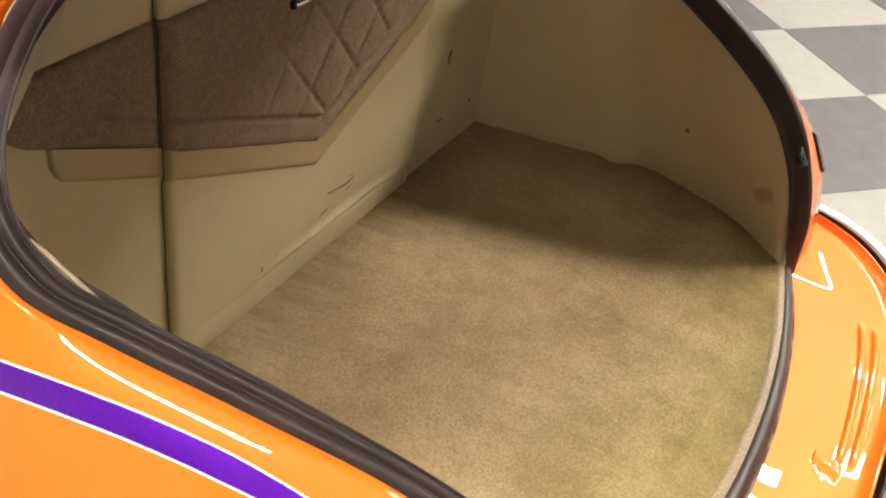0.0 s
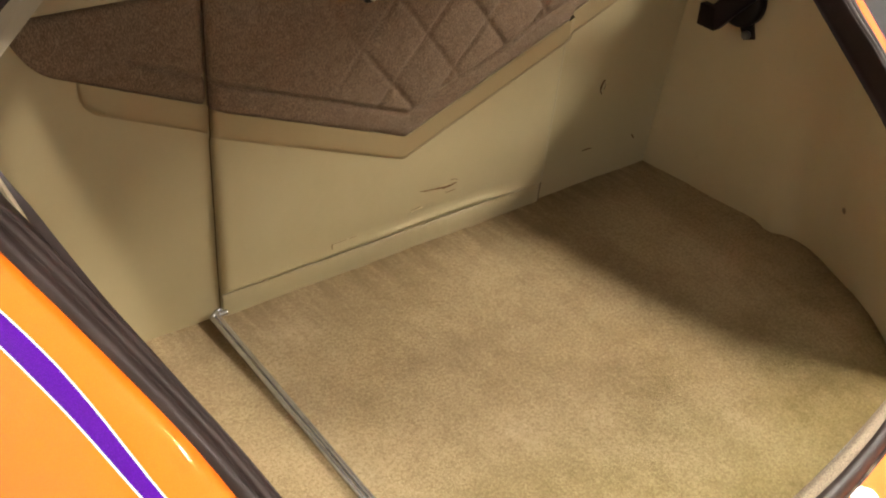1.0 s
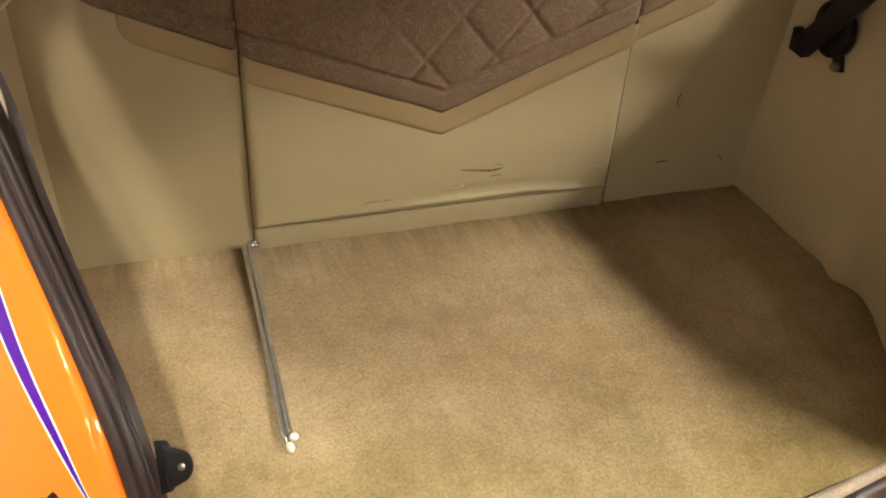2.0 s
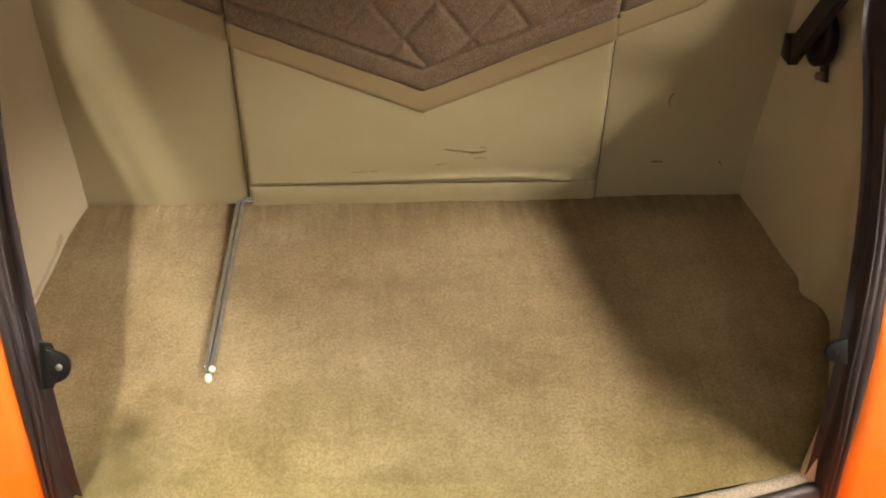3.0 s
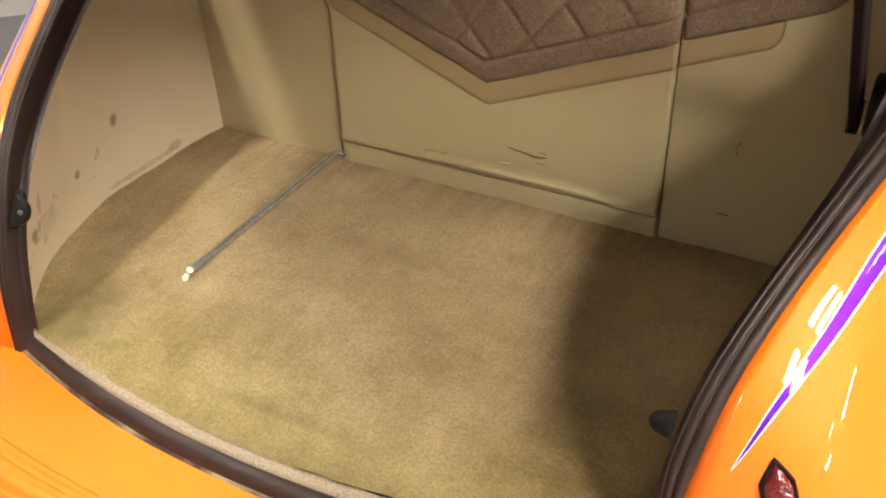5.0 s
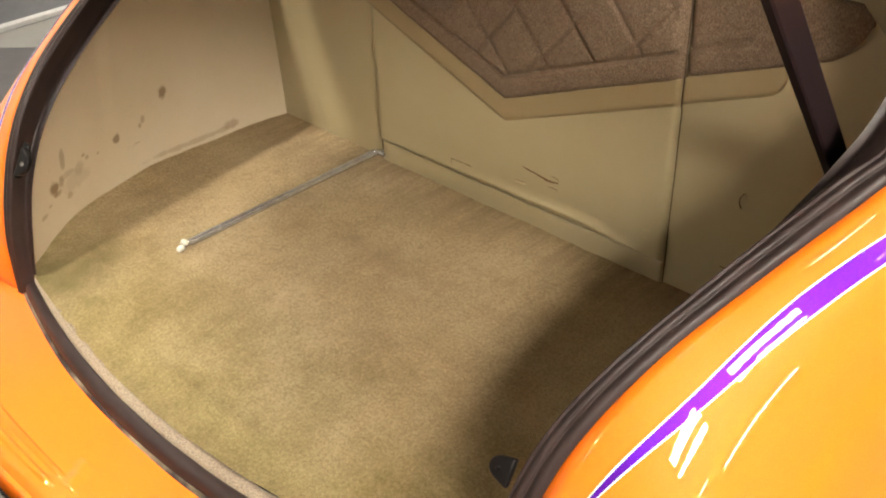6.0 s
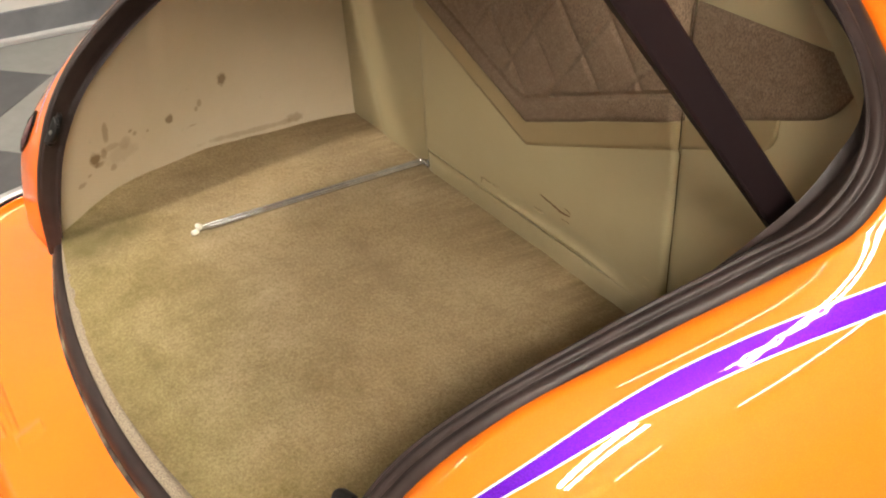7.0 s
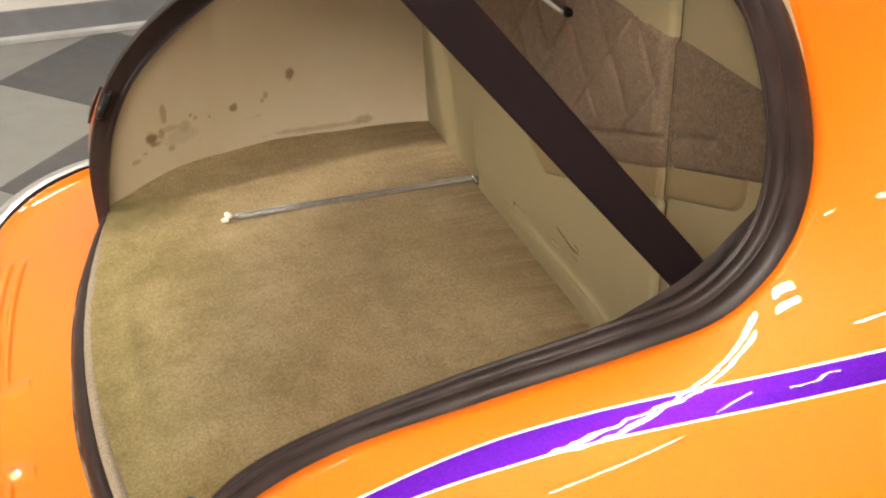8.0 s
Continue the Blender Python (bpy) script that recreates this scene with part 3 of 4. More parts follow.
b = bmesh.new()
grid(b, rows)
part("sealant", b, SEALANT, car, "dusty grey-beige sealant along the sill")

# painted rear pan below the sill, with raised beads and a turned-up edge
PAN_END = 0.655


def pan_edges(x):
    a = abs(x)
    inner = sill_y(min(a, 0.45), -0.678, 0.375) + max(0.0, a - 0.45) * 0.75
    outer = -0.50 - 0.306 * math.sqrt(max(0.0, 1 - (a / 0.67) ** 4))
    return inner, min(outer, inner - 0.01)


rows = []
xs = np.linspace(-PAN_END, PAN_END, 181)
for x in xs:
    yi, yo = pan_edges(x)
    row = [(CX + x, yi + 0.012, 0.54), (CX + x, yi, 0.580)]
    for k in range(1, 101):
        u_ = k / 100
        y = yi + (yo - yi) * u_
        z = 0.580 - 0.016 * math.sin(min(1, u_ * 1.3) * math.pi / 2)
        a = abs(x)
        if 0.09 < a < 0.40:
            for c0 in (0.66, 0.78):
                z += 0.0045 * math.exp(-((u_ - c0) / 0.03) ** 4) * min(1, (a - 0.09) / 0.012) * min(1, (0.40 - a) / 0.02)
        if 0.03 < a < 0.3 and 0.42 < u_ < 0.7:
            z += 0.0045 * math.exp(-((a - 0.085 + 0.05 * (u_ - 0.42)) / 0.008) ** 4)
        z += 0.012 * max(0, (u_ - 0.86) / 0.14) ** 2
        row.append((CX + x, y, z))
    row += [(CX + x, yo - 0.004, 0.566), (CX + x, yo - 0.002, 0.5), (CX + x, yo + 0.02, 0.42)]
    rows.append(row)
b = bmesh.new()
grid(b, rows)
part("rear_pan", b, ORANGE, car, "orange painted rear pan with pressed beads")

# chrome bumper blade following the pan, higher at its ends, with a dark back
def blade(off0, off1, z_lo, z_hi, lift, bulge, back=0.008):
    rows_ = []
    for k_ in range(81):
        a_ = -math.pi / 2 + math.pi * k_ / 80
        nx_, ny_ = math.sin(a_), -math.cos(a_)
        x = 0.665 * math.copysign(abs(math.sin(a_)) ** 0.55, a_)
        y = -0.50 - 0.318 * math.cos(a_) ** 0.8
        up = lift * (abs(x) / 0.665) ** 3
        ring = []
        for m_ in range(7):
            t = m_ / 6
            o = off0 + (off1 - off0) * math.sin(math.pi * min(t, 0.985)) ** 0.22 * bulge
            ring.append((CX + x + nx_ * o, y + ny_ * o, z_lo + (z_hi + up - z_lo) * t))
        for m_ in (6, 3, 0):
            t = m_ / 6
            ring.append((CX + x + nx_ * (off0 - back), y + ny_ * (off0 - back), z_lo + (z_hi + up - z_lo) * t))
        rows_.append(ring)
    b_ = bmesh.new()
    v_ = grid(b_, rows_, True)
    b_.faces.new(v_[0])
    b_.faces.new(v_[-1])
    return b_


bumper = part("bumper", blade(0.007, 0.050, 0.42, 0.558, 0.02, 1.0, 0.003), BUMPER_CHROME, car, "polished chrome rear bumper")
part("bumper_back", blade(0.003, 0.003, 0.42, 0.559, 0.02, 0.0, 0.003), BLACK, bumper, "black inner face of the bumper")


def tail_light(side):
    """A red almond lens in a black rim, let into the quarter panel."""
    from mathutils.bvhtree import BVHTree
    skin = body_panel(side)
    tree = BVHTree.FromBMesh(skin)
    hit, nor, _, _ = tree.find_nearest(Vector((CX + side * 0.541, -0.585, 0.744)))
    nor = nor if nor.y < 0 else -nor
    ax = Vector((0, 0, 1)).cross(nor).normalized()
    ay = nor.cross(ax)
    m = Matrix(((ax.x, ay.x, nor.x, hit.x), (ax.y, ay.y, nor.y, hit.y), (ax.z, ay.z, nor.z, hit.z), (0, 0, 0, 1)))
    corners = [(0.0, 0.042), (-0.019, 0.012), (-0.017, -0.03), (0.0, -0.044), (0.019, -0.012), (0.017, 0.024)]
    outline = []
    for k in range(6):
        p0, p1, p2 = (Vector(corners[(k + j) % 6]) for j in (-1, 0, 1))
        outline += [tuple(p1.lerp(p0, 0.2)), tuple(p1.lerp(p0, 0.05) * 0.5 + p1.lerp(p2, 0.05) * 0.5), tuple(p1.lerp(p2, 0.2))]
    outline = [(x - 0.3 * y * side, y) for x, y in outline]
    def dome(steps):
        """Rings of the outline laid on the skin, each at its own height, closed in the middle."""
        b_ = bmesh.new()
        rings = []
        for scale, height in steps:
            ring = []
            for x, y in outline:
                q = m @ Vector((x * scale, y * scale, 0))
                on, up, _, _ = tree.find_nearest(q)
                ring.append(on + (up if up.dot(nor) > 0 else -up) * height)
            rings.append(ring)
        vs_ = grid(b_, rings, True)
        b_.faces.new(vs_[-1])
        return b_

    rim = part("tail_light", dome([(1.0, -0.004), (1.0, 0.002), (0.96, 0.004), (0.88, 0.004), (0.84, 0.001), (0.4, 0.0005)]), BLACK, car, "small red tail light in a black rim")
    part("lens", dome([(0.85, 0.0), (0.83, 0.0025), (0.7, 0.0045), (0.4, 0.006), (0.15, 0.0064)]), RED_LENS, rim, "ribbed red lens")
    skin.free()


for side in (1, -1):
    tail_light(side)

# ---- boot lining ----
WALL_TOP = 1.26


def wall_foot(y, side):
    """How far the side lining stands from the middle at the floor."""
    t = -y
    x = 0.525 + 0.10 * t - 0.17 * t * t
    if t > 0.25:
        x -= 0.85 * (t - 0.25) ** 2
    if side > 0:
        x += 0.022 * math.exp(-((t - 0.33) / 0.1) ** 2) + 0.01 * math.exp(-((t - 0.5) / 0.08) ** 2)
    return x


def seal_at(y):
    """Lip of the seal at a depth: its x from the middle and its height."""
    k = int(np.argmin(np.abs(si[:, 1] - y) + np.where(si[:, 2] > 1.08, 9, 0)))
    return si[k][0], si[k][2]


def side_lining(side):
    zz, xx = si[:, 2], si[:, 0]
    rows_ = []
    for y in np.linspace(0.012, -0.602, 50):
        xs_, zs_ = seal_at(max(-0.602, min(y, -0.17)))
        foot = wall_foot(min(y, 0), side)
        off = CX if side > 0 else -CX
        row = []
        high = y > -0.1
        for k in range(29):
            if k <= 20:
                t = k / 20
                z = FLOOR - 0.02 + (zs_ - 0.003 - FLOOR + 0.02) * t
                flare = min(1.0, max(0.0, -y / 0.1))
                x = foot + (xs_ + 0.006 + off - foot) * (t ** 1.5) * flare
            elif high:
                z = zs_ + (1.2 - zs_) * (k - 20) / 8
                x = float(np.interp(z, zz, xx)) - 0.002 + off
                x = x if x < foot else foot + (x - foot) * min(1.0, max(0.0, -y / 0.1))
            else:
                z, x = zs_ - 0.003 + 0.0001 * (k - 20), xs_ + 0.006 + off
            if side > 0:
                x -= 0.018 * math.exp(-((y + 0.27) / 0.024) ** 2) * math.exp(-((z - FLOOR) / 0.045) ** 2)
            x += 0.0012 * math.sin(y * 31 + z * 17)
            yv = max(y, float(np.interp(z, zz, si[:, 1])) + 0.02) if k > 20 and high else y
            row.append((side * x, yv, z))
        rows_.append(row)
    b_ = bmesh.new()
    grid(b_, rows_)
    ob = part("side_lining", b_, VINYL_LEFT_LIT if side < 0 else VINYL_RIGHT_SHADED, car, "stained cream vinyl side lining, lightened in colour for its light" if side < 0 else "cream vinyl side lining, darkened in colour for its shade")
    md = ob.modifiers.new("thickness", "SOLIDIFY")
    md.thickness, md.offset = 0.004, 0.0


for side in (1, -1):
    side_lining(side)


def back_y(z):
    """The back lining leans a little to the rear with height."""
    return -0.004 - 0.064 * (z - FLOOR)


SEAM_L, SEAM_R, HEM = -0.268, 0.284, 0.658


def roof_at(x):
    """Height at which the lining meets the body above the opening."""
    return float(np.interp(abs(x - CX), so[::-1, 0][:40], so[::-1, 2][:40])) - 0.004


def lining_panel(name, x0, x1, z0, z1, label, puff=0.005, dy=0.0, nx=30, nz=40, bulge=None, roll=0.006):
    """An upholstered board with rolled edges."""
    b_ = bmesh.new()
    rows_ = []
    z_full = z1
    for j in range(nz + 1):
        row = []
        for i in range(nx + 1):
            # samples crowd towards the edges, where the board rolls over
            u_, w_ = 0.5 - 0.5 * math.cos(math.pi * i / nx), 0.5 - 0.5 * math.cos(math.pi * j / nz)
            x = x0 + (x1 - x0) * u_
            z1 = min(z_full, roof_at(x))
            z = z0 + (z1 - z0) * w_
            e = min(x - x0, x1 - x, z - z0, z1 - z)
            y = back_y(z) + dy - puff * (1 - math.exp(-e / roll)) + (0.006 - dy) * (e < 1e-5)
            if bulge:
                y += bulge(x, z)
            row.append((x, y, z))
        rows_.append(row)
    grid(b_, rows_)
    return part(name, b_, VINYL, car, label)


b = bmesh.new()
box(b, -0.6, 0.62, 0.004, 0.03, FLOOR - 0.02, 1.1)
part("back_board", b, DARK_GAP, car, "dark board behind the lining")
GAP, GAP_R = 0.0012, 0.0012
PROUD = -0.0065       # how far the middle board stands before the wings


def hem_wrinkle(x, z):
    """A loose roll of vinyl along the hem of the middle board, fullest right of its middle."""
    mid = 0.669 + 0.0025 * math.sin(x * 9.0 + 0.6) - 0.012 * max(0.0, (x - 0.16) / 0.12)
    full = 0.25 + 0.75 * math.exp(-((x - 0.12) / 0.16) ** 2)
    return -0.0046 * full * (0.75 + 0.25 * math.sin(x * 31 + 1)) * math.exp(-((z - mid) / 0.0042) ** 2) + 0.0016 * full * math.exp(-((z - mid - 0.016) / 0.008) ** 2)


def light_band_ridge(x, z):
    """A soft upright ridge on the left board, shaped for a light band."""
    d_ = x - (-0.413 - 0.285 * (z - 0.646))
    return -0.0035 * math.exp(-(d_ / (0.012 if d_ < 0 else 0.03)) ** 2)


lining_panel("back_lining", -0.585, SEAM_L + 0.012, FLOOR - 0.01, WALL_TOP, "cream vinyl lining board, soft upright ridge shaped for a light band", nx=60, bulge=light_band_ridge)
lining_panel("back_lining", SEAM_R - 0.012, 0.605, FLOOR - 0.01, WALL_TOP, "cream vinyl lining board")
lining_panel("back_lining", SEAM_L + GAP, SEAM_R - GAP_R, HEM, WALL_TOP, "cream vinyl lining board with a torn patch", 0.0075, PROUD - 0.002,
             70, 130, hem_wrinkle, 0.003)
lining_panel("kick_strip", SEAM_L + GAP, SEAM_R - GAP_R, FLOOR - 0.01, HEM - 0.003, "cream vinyl strip along the foot of the lining", 0.004, -0.0075, 40, 16)

# roof of the boot, from the back lining to the seal
rows = []
for x in np.linspace(-0.5, 0.5, 41):
    k = int(np.argmin(np.abs(si[64:, 0] - abs(x)))) + 64
    z0_, y1_, z1_ = roof_at(CX + x) - 0.004, si[k][1], si[k][2] + 0.006
    rows.append([(CX + x, 0.02 + (y1_ - 0.02) * t, z0_ + (z1_ - z0_) * t - 0.006) for t in [m_ / 6 for m_ in range(7)]])
b = bmesh.new()
grid(b, rows)
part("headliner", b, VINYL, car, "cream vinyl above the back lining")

# ---- brown tweed panel with its tan band, in the shape of a shallow V ----
SLOPE, TWEED_LOW, BAND_LOW, STITCH, TWEED_TOP = 0.42, 0.823, 0.786, 0.864, 1.09
VX = 0.006


def vee(x, low):
    return low + SLOPE * abs(x - VX) + (0.002 + 0.05 * (SEAM_L - x) if x < SEAM_L else 0.0)


def quilt(x, z):
    """Depth of the padding: diamonds over the middle, a rolled border below the stitch line."""
    d_st = (z - vee(x, STITCH)) / 1.085
    d_lo = (z - vee(x, TWEED_LOW)) / 1.085
    h = 0.010 * (1 - math.exp(-max(0.0, d_lo) / 0.005))
    if abs(x - VX) < 0.36 or d_st < 0:
        h -= 0.005 * math.exp(-(d_st / 0.0032) ** 2) * (1 if abs(x - VX) < 0.36 else 0)
    if d_st > 0 and SEAM_L + 0.012 < x < SEAM_R - 0.012:
        p, up = 0.096, (z - STITCH) / 1.25
        e = min(abs((q / p + 0.5) % 1.0 - 0.5) * p * 0.78 for q in (x - VX + up - 0.012, VX - x + up - 0.068))
        amp = 0.15 + 0.85 * min(1.0, max(0.0, (x + 0.13) / 0.09))
        h -= amp * (0.0032 * math.exp(-(e / 0.0034) ** 2) * min(1, d_st / 0.004) + 0.0014 * math.exp(-(e / 0.014) ** 2))
        h += 0.002
    h += 0.0012 * noise.noise((x * 14, z * 14, 0.3)) + 0.0008 * noise.noise((x * 44, z * 44, 2.3))
    return h


def edged(x0, x1, i, n):
    """Even steps from x0 to x1 with one more set close to each end, for an upright edge."""
    return x0 if i == 0 else x1 if i == n else x0 + 0.0001 + (x1 - x0 - 0.0002) * (i - 1) / (n - 2)


def tweed_piece(x0, x1, nx, nz, round_end=0, dy=0.0):
    rows_ = []
    for i in range(nx + 1):
        x = edged(x0, x1, i, nx)
        lo, hi = vee(x, TWEED_LOW), TWEED_TOP
        if round_end:
            r = 0.048
            end = x1 if round_end > 0 else x0
            e = abs(end - x)
            if e < r * 1.4:
                lo += (r - math.sqrt(max(0, r * r - (r - min(e, r)) ** 2))) * 1.2
                hi -= 0.004 - math.sqrt(max(0, 0.004 ** 2 - (0.004 - min(e, 0.004)) ** 2))
            lo = min(lo, hi - 0.02)
        row = []
        for j in range(nz + 1):
            z = lo + (hi - lo) * j / nz
            h = quilt(x, z)
            ex = min(x - x0, x1 - x)
            h -= 0.008 * math.exp(-ex / 0.004)
            h -= 0.008 * math.exp(-(hi - z) / 0.004)
            if j == 0 or j == nz or i == 0 or i == nx:
                h = -0.006 + dy * 0.9
            row.append((x, back_y(z) + dy - (0.005 if dy else 0.002) - h, z))
        rows_.append(row)
    b_ = bmesh.new()
    grid(b_, rows_)
    return b_


part("tweed_panel", tweed_piece(SEAM_L + GAP - 0.0008, SEAM_R - GAP_R + 0.0008, 220, 96, 0, PROUD), TWEED, car, "brown tweed panel quilted in diamonds")
part("tweed_panel", tweed_piece(-0.474, SEAM_L - 0.0003, 60, 40, -1), TWEED, car, "brown tweed wing of the quilted panel")
part("tweed_panel", tweed_piece(SEAM_R + 0.0003, 0.497, 60, 40, 1), TWEED, car, "brown tweed wing of the quilted panel")


def band_piece(x0, x1, nx, round_end=0, dy=0.0):
    rows_ = []
    for i in range(nx + 1):
        x = edged(x0, x1, i, nx)
        lo, hi = vee(x, BAND_LOW), vee(x, TWEED_LOW) + 0.004
        if round_end:
            e = abs((x1 if round_end > 0 else x0) - x)
            r = 0.02
            lo += (r - math.sqrt(max(0, r * r - (r - min(e, r)) ** 2)))
            lo = min(lo, hi - 0.006)
        row = []
        for j in range(11):
            t = j / 10
            z = lo + (hi - lo) * t
            h = 0.0065 * (1 - math.exp(-(z - lo) / 0.004))
            if j == 0 or i == 0 or i == nx:
                h = -0.003
            row.append((x, back_y(z) + dy - (0.006 if dy else 0.0035) - h, z))
        rows_.append(row)
    b_ = bmesh.new()
    grid(b_, rows_)
    return part("vinyl_band", b_, VINYL_BAND, car, "tan vinyl band below the tweed")


band_piece(SEAM_L + GAP - 0.0007, SEAM_R - GAP_R + 0.0007, 80, 0, PROUD)
band_piece(-0.41, SEAM_L - 0.0003, 40, -1)
band_piece(SEAM_R + 0.0003, 0.413, 40, 1)

# dark cord sunk in the two upright seams, added for their shadowed gap
for xs_ in (SEAM_L, SEAM_R):
    line = []
    for k in range(60):
        z = FLOOR + 0.002 + (1.16 - FLOOR) * k / 59
        d_ = 0.0080 if z < vee(xs_, BAND_LOW) else 0.0115 if z < vee(xs_, TWEED_LOW) else 0.0120 if z < TWEED_TOP - 0.004 else 0.0080
        line.append((xs_ + (0.0006 if xs_ > 0 else -0.0006) + 0.0002 * math.sin(k * 0.4), back_y(z) - d_ + 0.0015, z))
    b = bmesh.new()
    tube(b, line, 0.0006, 8)
    part("seam_cord", b, CORD, car, "dark brown cord added for the shadowed gap of the lining seam")

# pull handle in the middle of the tweed
b = bmesh.new()
tube(b, spline([(-0.066, -0.048, 1.043), (-0.064, -0.056, 1.043), (-0.058, -0.059, 1.043), (0.0, -0.06, 1.043), (0.066, -0.059, 1.043), (0.072, -0.056, 1.043), (0.074, -0.048, 1.043)], 6), 0.0042, 10)
pull = part("pull_handle", b, CHROME, car, "slim bright pull handle")
for x in (-0.068, 0.076):
    b = bmesh.new()
    box(b, x - 0.005, x + 0.005, -0.060, -0.036, 1.038, 1.049, 0.002)
    part("handle_foot", b, BLACK, pull, "dark foot of the handle")

# torn slits in the vinyl
random.seed(4)


def tear(pts, wide, mat, label, depth=0.0094 - PROUD):
    """A ragged torn edge standing a little off the vinyl, along a line of x, z."""
    b_ = bmesh.new()
    rows_ = []
    line = spline([(x, 0, z) for x, z in pts], 7)
    for k, p in enumerate(line):
        t = k / (len(line) - 1)
        w_ = 1.5 * wide * (0.25 + 0.75 * math.sin(math.pi * t) ** 0.5) * random.uniform(0.55, 1.15)
        x, z = p[0], p[2] + random.uniform(-0.15, 0.15) * wide
        y = back_y(z) - depth
        rows_.append([(x, y + 0.001, z - w_ * 0.5), (x, y - 0.0007, z - w_ * 0.15), (x + 0.0004, y - 0.0009 - 0.0006 * random.random(), z + w_ * 0.2), (x, y + 0.001, z + w_ * 0.5)])
    grid(b_, rows_)
    part("torn_slit", b_, mat, car, label)


BROKEN = "torn vinyl showing brown backing"
tear([(0.039, 0.7245), (0.05, 0.722), (0.064, 0.7205), (0.074, 0.7195)], 0.0026, FOAM, BROKEN)
tear([(0.066, 0.7195), (0.08, 0.7175), (0.095, 0.718), (0.105, 0.7195)], 0.0046, FOAM, BROKEN)
tear([(0.092, 0.7275), (0.1, 0.7265), (0.106, 0.7235)], 0.0012, FOAM, "curled edge of torn vinyl")
tear([(0.072, 0.7225), (0.082, 0.7215), (0.09, 0.7218)], 0.0011, FOAM_PALE, "curled edge of torn vinyl")
tear([(0.086, 0.7065), (0.094, 0.7075), (0.104, 0.7072)], 0.0012, FOAM, BROKEN)
# pale strip: the highlight along this crease, put into its colour
tear([(0.024, 0.6925), (0.034, 0.6925), (0.046, 0.6945)], 0.0022, FOAM_PALE, "scuffed crease in the vinyl")
tear([(0.026, 0.6965), (0.036, 0.6965), (0.045, 0.6985)], 0.0008, SCUFF, "scuffed crease in the vinyl")
tear([(-0.104, 0.684), (-0.1038, 0.68), (-0.1035, 0.675)], 0.0009, SCUFF, "scuffed crease in the vinyl")
tear([(-0.104, 0.684), (-0.092, 0.6838), (-0.08, 0.6842)], 0.0008, SCUFF, "scuffed crease in the vinyl")
tear([(-0.076, 0.6842), (-0.07, 0.6845), (-0.063, 0.6842)], 0.0008, SCUFF, "scuffed crease in the vinyl")
tear([(0.251, 0.7035), (0.256, 0.7032), (0.262, 0.704)], 0.0012, FOAM_PALE, "small dent in the vinyl")
tear([(0.252, 0.689), (0.256, 0.69), (0.26, 0.689)], 0.0012, FOAM_PALE, "small dent in the vinyl")
tear([(0.383, 0.788), (0.379, 0.797), (0.381, 0.807), (0.385, 0.812)], 0.0011, FOAM, "hooked scratch in the vinyl", 0.0062)
tear([(0.385, 0.812), (0.388, 0.803), (0.387, 0.795)], 0.0014, FOAM_PALE, "hooked scratch in the vinyl", 0.0062)
tear([(0.476, 0.688), (0.479, 0.684), (0.483, 0.679)], 0.0026, FOAM, "small nick in the vinyl", 0.0062)
tear([(0.366, 0.688), (0.376, 0.6885), (0.386, 0.6878)], 0.0008, FOAM, "fine scratch in the vinyl", 0.0062)

# striker tabs on both jambs
for side in (1, -1):
    b = bmesh.new()
    out = [(-0.008, -0.021), (0.0, -0.018)] + [(0.003 + 0.014 * math.cos(a), 0.016 * math.sin(a)) for a in [radians(-75 + 15 * k) for k in range(11)]] + [(0.0, 0.018), (-0.008, 0.021)]
    nx_, nn = Vector((-side, 0, 0)), Vector((0, -0.86, 0.51))
    ny_ = nn.cross(nx_)
    hole = Matrix(((nx_.x, ny_.x, nn.x, CX + side * (0.422 if side > 0 else 0.415)), (nx_.y, ny_.y, nn.y, -0.570), (nx_.z, ny_.z, nn.z, 0.783 if side > 0 else 0.79), (0, 0, 0, 1)))
    out = [(x, y * (0.72 if side > 0 else 1.0)) for x, y in out]
    prism(b, out, 0.008, hole, 0.002)
    tab = part("striker_tab", b, BLACK, car, "black rounded striker tab")
    b = bmesh.new()
    c = hole @ Vector((0.006, 0, 0.008))
    tube(b, [c - 0.002 * (hole.to_3x3() @ Vector((0, 0, 1))), c + 0.0015 * (hole.to_3x3() @ Vector((0, 0, 1)))], 0.0024 if side > 0 else 0.0035, 14)
    if side < 0:
        foot_plate = bmesh.new()
        prism(foot_plate, [(-0.016, -0.026), (-0.004, -0.024), (0.001, -0.012), (0.001, 0.012), (-0.004, 0.024), (-0.016, 0.026)], 0.006, hole @ Matrix.Translation((0, 0, -0.005)), 0.0015)
        part("foot_plate", foot_plate, BLACK, tab, "black foot of the tab")
    # right rivet takes black instead of zinc: its shade is put into colour
    part("rivet", b, BLACK if side > 0 else ZINC, tab, "steel rivet, black in colour for the shade on it" if side > 0 else "worn steel rivet")

# ---- open lid above the opening, out of which the hinge arm comes ----
# out of view; its height and width are set to shade the boot
def lid_rows(lift):
    rows_ = []
    for k in range(19):
        t = k / 18
        half_w = 0.572 * (1 - 0.22 * t ** 3) * math.sqrt(max(0.02, 1 - t ** 8)) * (0.86 + 0.14 * min(1, t * 4))
        row = []
        for i_ in range(21):
            u_ = 2 * i_ / 20 - 1
            bow = 0.06 * math.sin(math.pi * min(1, t * 0.9 + 0.05)) + 0.03 * (1 - u_ * u_)
            row.append((CX + half_w * u_, 0.02 - 1.04 * t + 0.2 * (bow + lift), 1.285 + 0.20 * t + 0.97 * (bow + lift)))
        rows_.append(row)
    return rows_


b = bmesh.new()
grid(b, lid_rows(0.03))
